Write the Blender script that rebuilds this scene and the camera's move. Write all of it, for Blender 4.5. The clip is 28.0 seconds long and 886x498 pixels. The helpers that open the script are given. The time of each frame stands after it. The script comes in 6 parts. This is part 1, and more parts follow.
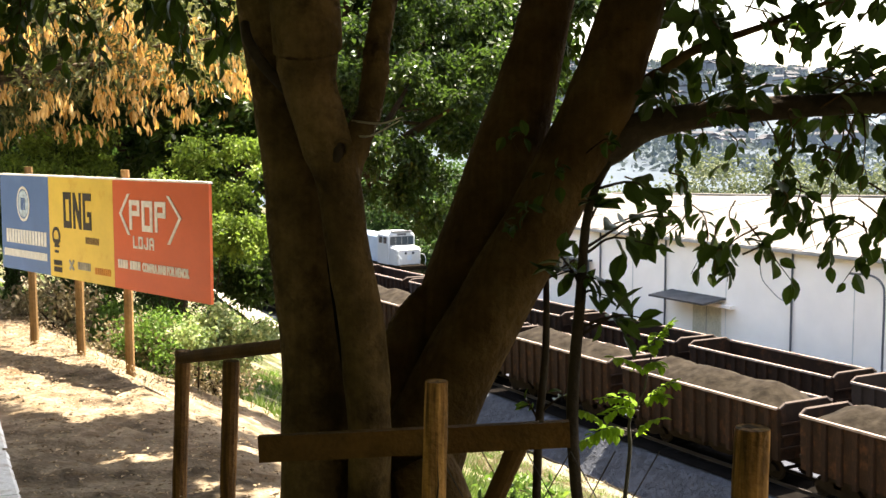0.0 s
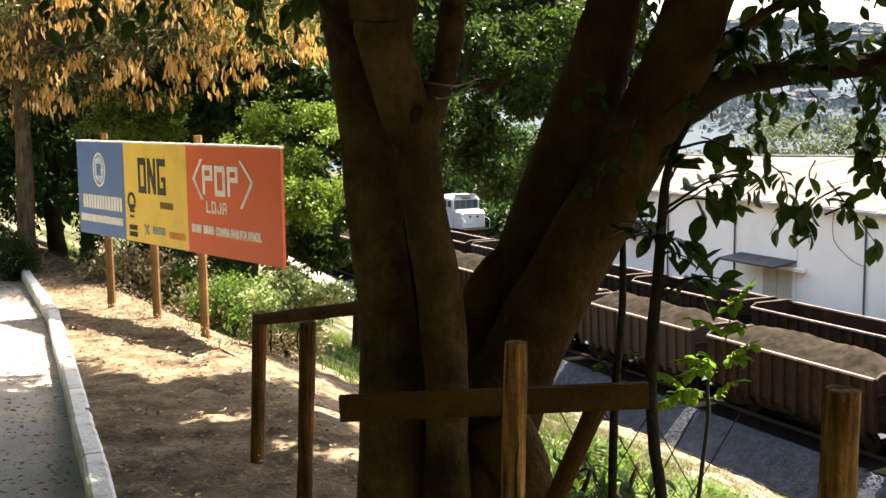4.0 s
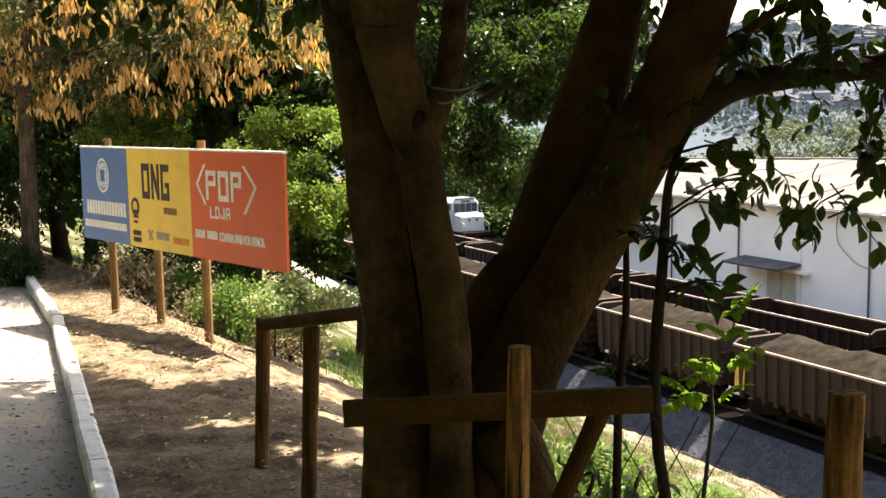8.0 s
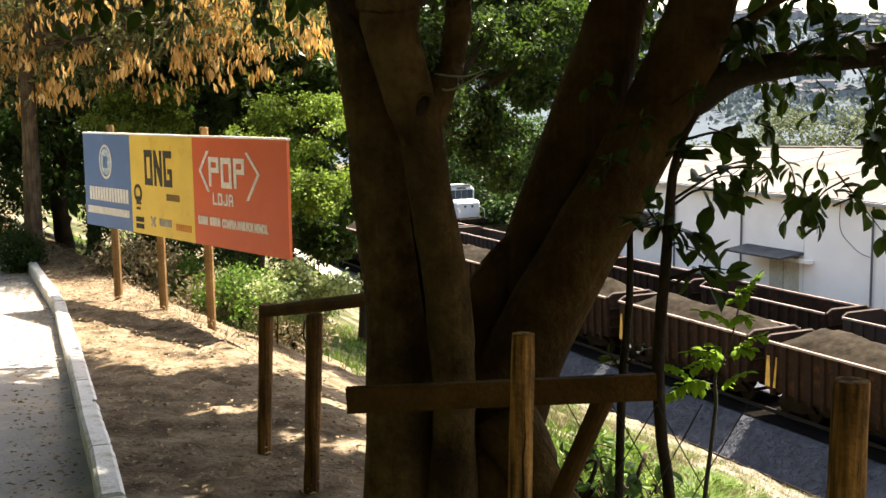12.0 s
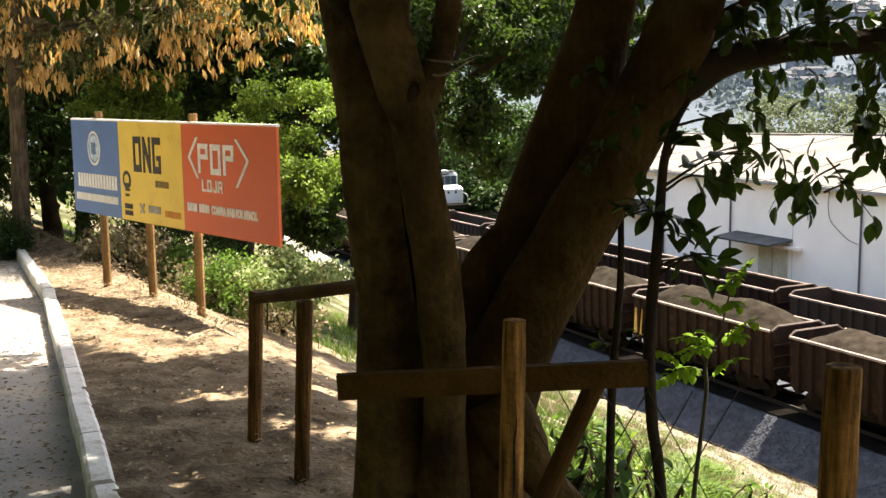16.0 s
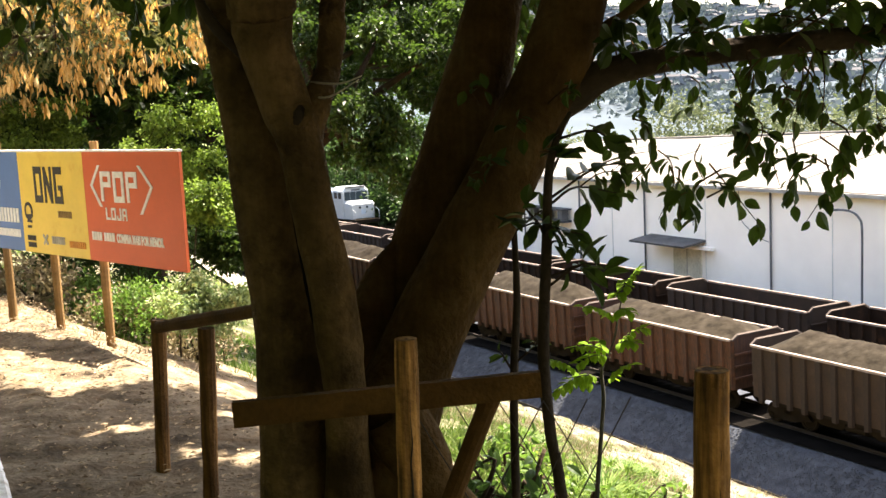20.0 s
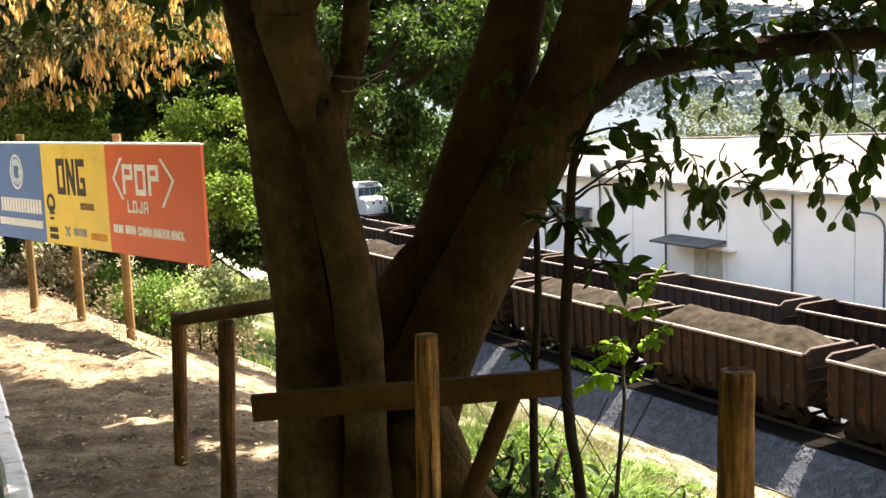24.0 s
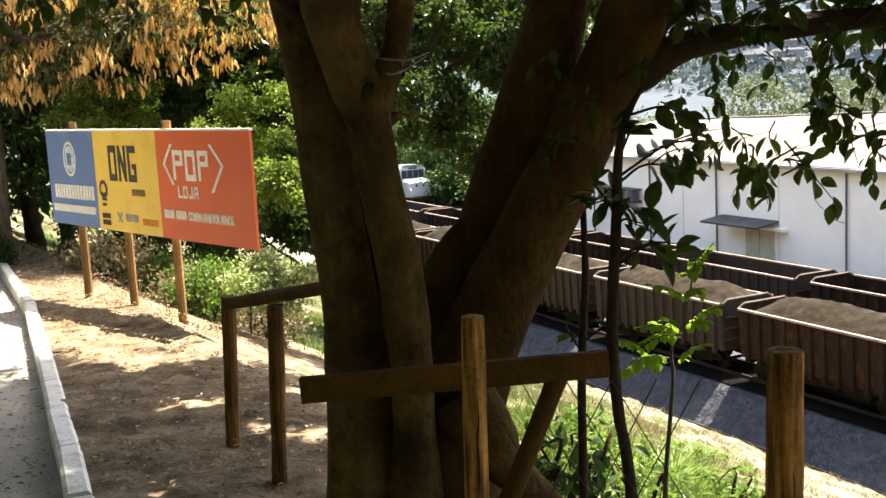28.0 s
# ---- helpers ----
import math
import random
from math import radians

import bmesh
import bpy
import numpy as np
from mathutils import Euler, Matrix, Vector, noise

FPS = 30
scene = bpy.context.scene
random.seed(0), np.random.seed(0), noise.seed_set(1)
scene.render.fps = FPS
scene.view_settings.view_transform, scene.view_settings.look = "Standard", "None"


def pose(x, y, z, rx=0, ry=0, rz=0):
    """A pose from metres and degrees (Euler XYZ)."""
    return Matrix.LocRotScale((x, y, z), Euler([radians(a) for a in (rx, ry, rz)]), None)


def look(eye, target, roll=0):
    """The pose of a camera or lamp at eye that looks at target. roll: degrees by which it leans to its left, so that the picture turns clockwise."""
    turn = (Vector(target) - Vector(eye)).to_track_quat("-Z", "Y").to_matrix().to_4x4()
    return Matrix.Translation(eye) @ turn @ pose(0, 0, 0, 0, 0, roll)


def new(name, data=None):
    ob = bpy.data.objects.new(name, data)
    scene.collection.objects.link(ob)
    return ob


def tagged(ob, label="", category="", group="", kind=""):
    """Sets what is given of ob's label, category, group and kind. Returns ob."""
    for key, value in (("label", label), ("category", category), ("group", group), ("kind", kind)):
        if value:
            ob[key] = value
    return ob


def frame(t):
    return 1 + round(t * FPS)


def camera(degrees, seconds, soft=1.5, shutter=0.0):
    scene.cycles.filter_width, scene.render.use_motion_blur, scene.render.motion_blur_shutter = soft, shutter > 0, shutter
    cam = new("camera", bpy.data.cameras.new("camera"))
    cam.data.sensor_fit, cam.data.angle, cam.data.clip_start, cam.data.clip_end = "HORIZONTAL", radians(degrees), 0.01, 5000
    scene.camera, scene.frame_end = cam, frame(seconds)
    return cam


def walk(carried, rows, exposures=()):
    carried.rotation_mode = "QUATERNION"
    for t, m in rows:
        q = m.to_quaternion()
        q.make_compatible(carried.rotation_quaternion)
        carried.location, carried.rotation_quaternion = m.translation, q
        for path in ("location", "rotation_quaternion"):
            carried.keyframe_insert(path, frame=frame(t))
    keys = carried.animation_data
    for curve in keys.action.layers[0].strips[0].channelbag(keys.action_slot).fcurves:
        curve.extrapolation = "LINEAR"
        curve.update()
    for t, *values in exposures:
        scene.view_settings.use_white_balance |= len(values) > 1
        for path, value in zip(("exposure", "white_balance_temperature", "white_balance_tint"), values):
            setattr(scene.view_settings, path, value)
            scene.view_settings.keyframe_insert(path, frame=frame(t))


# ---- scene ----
cam = camera(42.8, 28.0, 1.5)
PATH = [
    (0.0, pose(0.008, 0.012, 1.653, 84.70, 0.08, 0.12)),
    (0.5, pose(-0.010, 0.008, 1.652, 85.02, 0.21, 1.47)),
    (1.0, pose(-0.030, 0.009, 1.650, 84.76, -0.36, 2.57)),
    (1.5, pose(-0.037, 0.010, 1.650, 85.12, -0.18, 2.52)),
    (2.0, pose(-0.037, 0.009, 1.651, 85.39, -0.22, 2.71)),
    (2.5, pose(-0.042, 0.015, 1.649, 84.98, -0.39, 2.68)),
    (3.0, pose(-0.037, 0.006, 1.647, 84.58, -0.41, 2.54)),
    (3.5, pose(-0.037, 0.003, 1.646, 82.99, -0.21, 2.79)),
    (4.0, pose(-0.034, 0.003, 1.647, 82.89, 0.66, 3.39)),
    (4.5, pose(-0.034, 0.003, 1.648, 83.08, 0.93, 4.11)),
    (6.5, pose(-0.032, 0.005, 1.646, 82.98, 0.79, 3.89)),
    (7.0, pose(-0.034, 0.001, 1.647, 82.81, 0.82, 3.93)),
    (7.5, pose(-0.034, 0.006, 1.645, 82.80, 0.86, 3.63)),
    (8.0, pose(-0.032, 0.003, 1.649, 83.10, 0.91, 3.55)),
    (8.5, pose(-0.032, 0.008, 1.647, 83.15, 1.12, 3.76)),
    (9.0, pose(-0.030, 0.009, 1.645, 82.54, 1.10, 4.13)),
    (9.5, pose(-0.032, 0.008, 1.643, 82.11, 1.02, 3.96)),
    (10.0, pose(-0.035, 0.008, 1.645, 82.14, 0.91, 4.24)),
    (10.5, pose(-0.038, 0.015, 1.644, 82.19, 0.78, 4.23)),
    (11.0, pose(-0.040, 0.015, 1.644, 82.36, 0.78, 4.30)),
    (11.5, pose(-0.036, 0.017, 1.642, 82.36, 0.72, 3.66)),
    (12.0, pose(-0.037, 0.010, 1.645, 82.48, 0.75, 3.69)),
    (12.5, pose(-0.040, 0.019, 1.644, 82.52, 0.74, 3.63)),
    (14.5, pose(-0.043, 0.025, 1.643, 82.23, 0.84, 3.99)),
    (15.0, pose(-0.041, 0.025, 1.642, 81.84, 0.72, 3.44)),
    (15.5, pose(-0.043, 0.028, 1.638, 81.76, 0.50, 3.42)),
    (16.0, pose(-0.042, 0.021, 1.641, 81.82, 0.69, 3.17)),
    (16.5, pose(-0.038, 0.024, 1.642, 81.72, 0.72, 2.70)),
    (17.0, pose(0.003, 0.035, 1.645, 81.29, 2.65, 1.33)),
    (17.5, pose(0.055, 0.013, 1.654, 81.56, 3.47, 0.48)),
    (18.0, pose(0.081, 0.007, 1.660, 81.53, 3.47, -0.80)),
    (18.5, pose(0.083, 0.004, 1.657, 81.63, 3.66, -1.17)),
    (19.0, pose(0.069, 0.011, 1.654, 81.64, 2.68, -1.27)),
    (19.5, pose(0.063, 0.018, 1.654, 81.95, 2.39, -1.46)),
    (20.0, pose(0.062, 0.006, 1.658, 82.40, 2.75, -1.15)),
    (20.5, pose(0.063, 0.015, 1.656, 82.09, 2.43, -1.42)),
    (21.0, pose(0.062, 0.017, 1.654, 81.91, 2.38, -1.08)),
    (21.5, pose(0.061, 0.024, 1.651, 81.80, 2.17, -1.08)),
    (23.5, pose(0.054, 0.030, 1.650, 81.98, 1.97, -0.39)),
    (24.0, pose(0.054, 0.029, 1.650, 82.32, 2.12, -0.07)),
    (24.5, pose(0.051, 0.025, 1.652, 81.97, 1.95, 0.30)),
    (25.0, pose(0.053, 0.025, 1.649, 81.80, 2.24, 0.34)),
    (25.5, pose(0.052, 0.023, 1.653, 81.83, 2.13, 0.29)),
    (26.0, pose(0.051, 0.030, 1.652, 81.96, 2.48, 0.63)),
    (26.5, pose(0.050, 0.026, 1.650, 81.94, 2.35, 0.85)),
    (27.0, pose(0.053, 0.023, 1.651, 82.03, 2.55, 1.16)),
    (27.5, pose(0.066, 0.025, 1.648, 81.53, 2.98, 0.93)),
    (28.0, pose(0.064, 0.030, 1.646, 81.56, 2.95, 2.32)),
]

walk(cam, PATH, [(0, 2.92, 7300, 12), (1.5, 2.62, 7300, 12), (4, 2.62, 7300, 12), (8, 2.48, 7300, 12), (15, 2.54, 7300, 12), (17, 2.68, 7300, 12), (18.5, 2.98, 7300, 12), (26, 2.9, 7300, 12), (28, 2.8, 7300, 12)])

# ---------------------------------------------------------------- light
SUN_DIR = Vector((0.340, 0.325, 0.883)).normalized()
world = bpy.data.worlds.new("sky")
scene.world = world
world.use_nodes = True
wn = world.node_tree.nodes
sky = wn.new("ShaderNodeTexSky")
sky.sky_type = "NISHITA"
sky.sun_disc = False
sky.sun_elevation = math.asin(SUN_DIR.z)
sky.sun_rotation = math.atan2(SUN_DIR.x, SUN_DIR.y)
sky.air_density, sky.dust_density = 1.2, 3.0
wn["Background"].inputs["Strength"].default_value = 0.10
world.node_tree.links.new(sky.outputs[0], wn["Background"].inputs[0])
sun = new("sun", bpy.data.lights.new("sun", "SUN"))
sun.data.energy, sun.data.angle, sun.data.color = 4.7, radians(0.55), (1.0, 0.95, 0.86)
sun.matrix_world = look(SUN_DIR * 50, (0, 0, 0))

# ---------------------------------------------------------------- materials


def material(name, base, rough=0.7, metal=0.0, scale=8.0, spread=0.25, fine=60.0, bump=0.15, spec=0.4, rand=0.0, tint=None, patch=None, grain=0.0):
    """A procedural surface: two scales of noise vary the colour, the finer one gives relief; rand varies it from piece to piece."""
    m = bpy.data.materials.new(name)
    m.use_nodes = True
    t = m.node_tree
    N, K = t.nodes, t.links.new
    b = N["Principled BSDF"]
    b.inputs["Roughness"].default_value, b.inputs["Metallic"].default_value = rough, metal
    b.inputs["Specular IOR Level"].default_value = spec
    co = N.new("ShaderNodeTexCoord")
    big, small = N.new("ShaderNodeTexNoise"), N.new("ShaderNodeTexNoise")
    big.inputs["Scale"].default_value, small.inputs["Scale"].default_value = scale, fine
    big.inputs["Detail"].default_value, small.inputs["Detail"].default_value = 5.0, 3.0
    for n in (big, small):
        K(co.outputs["Object"], n.inputs["Vector"])
    ramp = N.new("ShaderNodeValToRGB")
    lo, hi = [c * (1 - spread) for c in base], [min(1.0, c * (1 + spread)) for c in base]
    ramp.color_ramp.elements[0].position, ramp.color_ramp.elements[1].position = 0.3, 0.7
    ramp.color_ramp.elements[0].color, ramp.color_ramp.elements[1].color = (*lo, 1), (*(tint or hi), 1)
    K(big.outputs["Fac"], ramp.inputs["Fac"])
    col = ramp.outputs["Color"]
    mul = N.new("ShaderNodeMix")
    mul.data_type, mul.blend_type = "RGBA", "MULTIPLY"
    mul.inputs["Factor"].default_value = 0.6
    K(col, mul.inputs["A"])
    gray = N.new("ShaderNodeValToRGB")
    gray.color_ramp.elements[0].position, gray.color_ramp.elements[1].position = 0.25, 0.75
    g0 = 0.55 if bump else 0.9
    gray.color_ramp.elements[0].color = (g0, g0, g0, 1)
    K(small.outputs["Fac"], gray.inputs["Fac"])
    K(gray.outputs["Color"], mul.inputs["B"])
    col = mul.outputs["Result"]
    if patch:
        pcol, pscale, lo_, hi_ = patch
        pn = N.new("ShaderNodeTexNoise")
        pn.inputs["Scale"].default_value, pn.inputs["Detail"].default_value = pscale, 6.0
        pn.inputs["Roughness"].default_value = 0.65
        K(co.outputs["Object"], pn.inputs["Vector"])
        pr = N.new("ShaderNodeMapRange")
        pr.inputs["From Min"].default_value, pr.inputs["From Max"].default_value = lo_, hi_
        K(pn.outputs["Fac"], pr.inputs["Value"])
        pm = N.new("ShaderNodeMix")
        pm.data_type = "RGBA"
        K(pr.outputs["Result"], pm.inputs["Factor"])
        K(col, pm.inputs["A"])
        pm.inputs["B"].default_value = (*pcol, 1)
        col = pm.outputs["Result"]
    if grain:
        mp, gn = N.new("ShaderNodeMapping"), N.new("ShaderNodeTexNoise")
        mp.inputs["Scale"].default_value = (1, 1, 0.07)
        gn.inputs["Scale"].default_value, gn.inputs["Detail"].default_value = 38.0, 4.0
        K(co.outputs["Object"], mp.inputs["Vector"])
        K(mp.outputs["Vector"], gn.inputs["Vector"])
        gr = N.new("ShaderNodeMapRange")
        gr.inputs["From Min"].default_value, gr.inputs["From Max"].default_value = 0.38, 0.62
        gr.inputs["To Min"].default_value, gr.inputs["To Max"].default_value = 1 - grain, 1 + grain * 0.5
        K(gn.outputs["Fac"], gr.inputs["Value"])
        gm_ = N.new("ShaderNodeMix")
        gm_.data_type, gm_.blend_type = "RGBA", "MULTIPLY"
        gm_.inputs["Factor"].default_value = 1.0
        K(col, gm_.inputs["A"])
        K(gr.outputs["Result"], gm_.inputs["B"])
        col = gm_.outputs["Result"]
    if rand:
        info, hsv, mr = N.new("ShaderNodeObjectInfo"), N.new("ShaderNodeHueSaturation"), N.new("ShaderNodeMapRange")
        mr.inputs["To Min"].default_value, mr.inputs["To Max"].default_value = 1 - rand, 1 + rand
        K(info.outputs["Random"], mr.inputs["Value"])
        K(mr.outputs["Result"], hsv.inputs["Value"])
        K(col, hsv.inputs["Color"])
        col = hsv.outputs["Color"]
    K(col, b.inputs["Base Color"])
    if bump:
        bp = N.new("ShaderNodeBump")
        bp.inputs["Strength"].default_value, bp.inputs["Distance"].default_value = bump, 0.02
        K(small.outputs["Fac"], bp.inputs["Height"])
        K(bp.outputs["Normal"], b.inputs["Normal"])
    return m


def leaf_material(name, dark, light, through_col, gloss=0.45):
    """Leaf: colour varies from leaf to leaf, some light passes through."""
    m = bpy.data.materials.new(name)
    m.use_nodes = True
    t = m.node_tree
    N, K = t.nodes, t.links.new
    b = N["Principled BSDF"]
    b.inputs["Roughness"].default_value = gloss
    b.inputs["Specular IOR Level"].default_value = 0.12
    geo, ramp = N.new("ShaderNodeNewGeometry"), N.new("ShaderNodeValToRGB")
    ramp.color_ramp.elements[0].color, ramp.color_ramp.elements[1].color = (*dark, 1), (*light, 1)
    K(geo.outputs["Random Per Island"], ramp.inputs["Fac"])
    K(ramp.outputs["Color"], b.inputs["Base Color"])
    tr, mix = N.new("ShaderNodeBsdfTranslucent"), N.new("ShaderNodeMixShader")
    tr.inputs["Color"].default_value = (*through_col, 1)
    mix.inputs["Fac"].default_value = 0.32
    K(b.outputs[0], mix.inputs[1])
    K(tr.outputs[0], mix.inputs[2])
    K(mix.outputs[0], N["Material Output"].inputs["Surface"])
    return m


M_DIRT = material("dry_dirt", (0.098, 0.073, 0.048), 0.95, scale=4.5, spread=0.35, fine=25, bump=0.9, spec=0.06, tint=(0.255, 0.198, 0.136), patch=((0.10, 0.066, 0.036), 5.0, 0.5, 0.72))
M_ROAD = material("worn_concrete_road", (0.32, 0.308, 0.292), 0.9, spec=0.08, scale=1.0, fine=60, bump=0.3, patch=((0.45, 0.36, 0.25), 2.0, 0.5, 0.75))
M_TRACK = material("pale_dusty_gravel", (0.25, 0.22, 0.185), 0.95, spec=0.08, scale=0.6, fine=7, bump=0.3)
M_EARTH = material("pale_bare_earth", (0.155, 0.135, 0.104), 0.95, spec=0.06, scale=1.1, spread=0.45, fine=9, bump=0.8, patch=((0.07, 0.08, 0.03), 0.9, 0.52, 0.62))
M_KERB = material("white_painted_concrete", (0.68, 0.67, 0.645), 0.8, scale=3.0, spread=0.12, fine=40, bump=0.3, rand=0.08, patch=((0.30, 0.25, 0.19), 6.0, 0.50, 0.74))
M_BARK = material("brown_bark", (0.068, 0.0375, 0.0122), 0.9, scale=4.0, spread=0.5, fine=30, bump=0.9, spec=0.05, patch=((0.078, 0.052, 0.022), 4.0, 0.52, 0.74), grain=0.12)
# Greyer bark of the front stems, also lightened to paint glow from the verge
M_BARK_GREY = material("verge_lit_grey_brown_bark", (0.108, 0.066, 0.026), 0.9, scale=4.0, spread=0.6, fine=34, bump=1.0, spec=0.05, patch=((0.030, 0.018, 0.008), 5.0, 0.50, 0.70), grain=0.1)
M_BARK_DARK = material("dark_bark", (0.036, 0.025, 0.015), 0.9, scale=5.0, spread=0.4, fine=35, bump=0.6, spec=0.1)
M_BARK_PALE = material("pale_grey_brown_bark", (0.115, 0.088, 0.06), 0.9, scale=5.0, spread=0.4, fine=30, bump=0.6, spec=0.1, grain=0.35)
M_TWIG = material("bleached_bare_twig", (0.42, 0.36, 0.27), 0.8, scale=20, fine=80, bump=0.1)
# Near posts: brown raised to paint warm bounce light onto the weathered wood
M_POST = material("bounce_lit_weathered_log", (0.37, 0.18, 0.050), 0.9, scale=6.0, spread=0.35, fine=50, bump=0.5, rand=0.12, spec=0.15, grain=0.75, patch=((0.10, 0.046, 0.013), 8.0, 0.60, 0.74))
# Same wood at four tenths of that tone, for the two far posts
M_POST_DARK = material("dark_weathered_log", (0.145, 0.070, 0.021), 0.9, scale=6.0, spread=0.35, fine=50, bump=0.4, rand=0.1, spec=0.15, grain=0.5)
M_SIGNPOST = material("weathered_sign_post", (0.23, 0.135, 0.055), 0.9, scale=3.0, spread=0.35, fine=30, bump=0.3, rand=0.2, spec=0.15)
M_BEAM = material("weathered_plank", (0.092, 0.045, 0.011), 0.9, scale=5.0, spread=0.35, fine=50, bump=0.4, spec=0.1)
M_WAGON = material("rusty_brown_steel", (0.0195, 0.0095, 0.0044), 0.9, scale=1.3, spread=0.35, fine=14, bump=0.2, rand=0.25, spec=0.15, grain=0.3, patch=((0.060, 0.0245, 0.0092), 1.7, 0.52, 0.75))
M_RIM = material("worn_rim_steel", (0.27, 0.205, 0.17), 0.8, spec=0.1, scale=2.0, spread=0.3, fine=20, bump=0.1)
M_RIM_DARK = material("dusty_rim_steel", (0.085, 0.066, 0.056), 0.85, spec=0.1, scale=2.0, spread=0.35, fine=20, bump=0.1)
M_BOGIE = material("dusty_greasy_steel", (0.014, 0.0105, 0.0072), 0.95, spec=0.04, scale=3.0, fine=20, bump=0.2)
M_ORE = material("iron_ore_fines", (0.0190, 0.0145, 0.0100), 0.95, scale=2.2, spread=0.4, fine=6, bump=1.0, rand=0.15, spec=0.04, tint=(0.036, 0.029, 0.0205))
M_WALL = material("white_plaster", (0.93, 0.845, 0.765), 0.85, scale=0.25, spread=0.04, fine=0.9, bump=0.0, patch=((0.76, 0.69, 0.58), 0.16, 0.55, 0.9))
M_ROOF = material("weathered_roof_sheet", (0.145, 0.132, 0.118), 0.85, scale=0.25, spread=0.3, fine=3.0, bump=0.05, spec=0.1, patch=((0.09, 0.08, 0.07), 0.5, 0.54, 0.75))
M_STEEL = material("grey_pipe", (0.11, 0.11, 0.118), 0.6, scale=1.0, fine=10, bump=0.05)
M_CONCRETE = material("grey_concrete", (0.33, 0.31, 0.29), 0.85, scale=1.0, fine=12, bump=0.2)
M_BALLAST = material("grey_ballast", (0.052, 0.057, 0.069), 0.95, spec=0.06, scale=3.0, spread=0.3, fine=20, bump=0.3)
M_GRASS = material("grass_soil", (0.038, 0.046, 0.018), 0.95, scale=1.2, spread=0.5, fine=10, bump=0.8, tint=(0.085, 0.088, 0.038), spec=0.05, patch=((0.155, 0.128, 0.088), 0.8, 0.47, 0.60))
# Dark cover of the unseen bank across the road and behind the camera
M_BANK = material("sky_blocking_bank", (0.035, 0.045, 0.018), 0.95, spec=0.08, scale=0.8, spread=0.4, fine=6, bump=0.6)
M_BLUE = material("blue_sign_paint", (0.075, 0.148, 0.335), 0.55, scale=3, spread=0.06, fine=20, bump=0.0, patch=((0.11, 0.185, 0.36), 3.0, 0.55, 0.75))
M_YELLOW = material("yellow_sign_paint", (0.72, 0.50, 0.08), 0.55, scale=3, spread=0.06, fine=20, bump=0.0, patch=((0.60, 0.34, 0.035), 2.6, 0.56, 0.74))
M_RED = material("red_sign_paint", (0.60, 0.098, 0.022), 0.55, scale=3, spread=0.04, fine=20, bump=0.0)
M_WHITE = material("white_sign_paint", (0.80, 0.78, 0.74), 0.6, scale=4, spread=0.06, fine=20, bump=0.02)
M_BLACK = material("black_sign_paint", (0.03, 0.022, 0.02), 0.6, scale=4, spread=0.2, fine=20, bump=0.02)
# Blue-grey that paints the haze of distance onto the hills
M_HILL = material("haze_tinted_hill", (0.055, 0.07, 0.085), 1.0, spec=0.08, scale=0.006, spread=0.4, fine=0.05, bump=0.0)

# ---------------------------------------------------------------- building kit


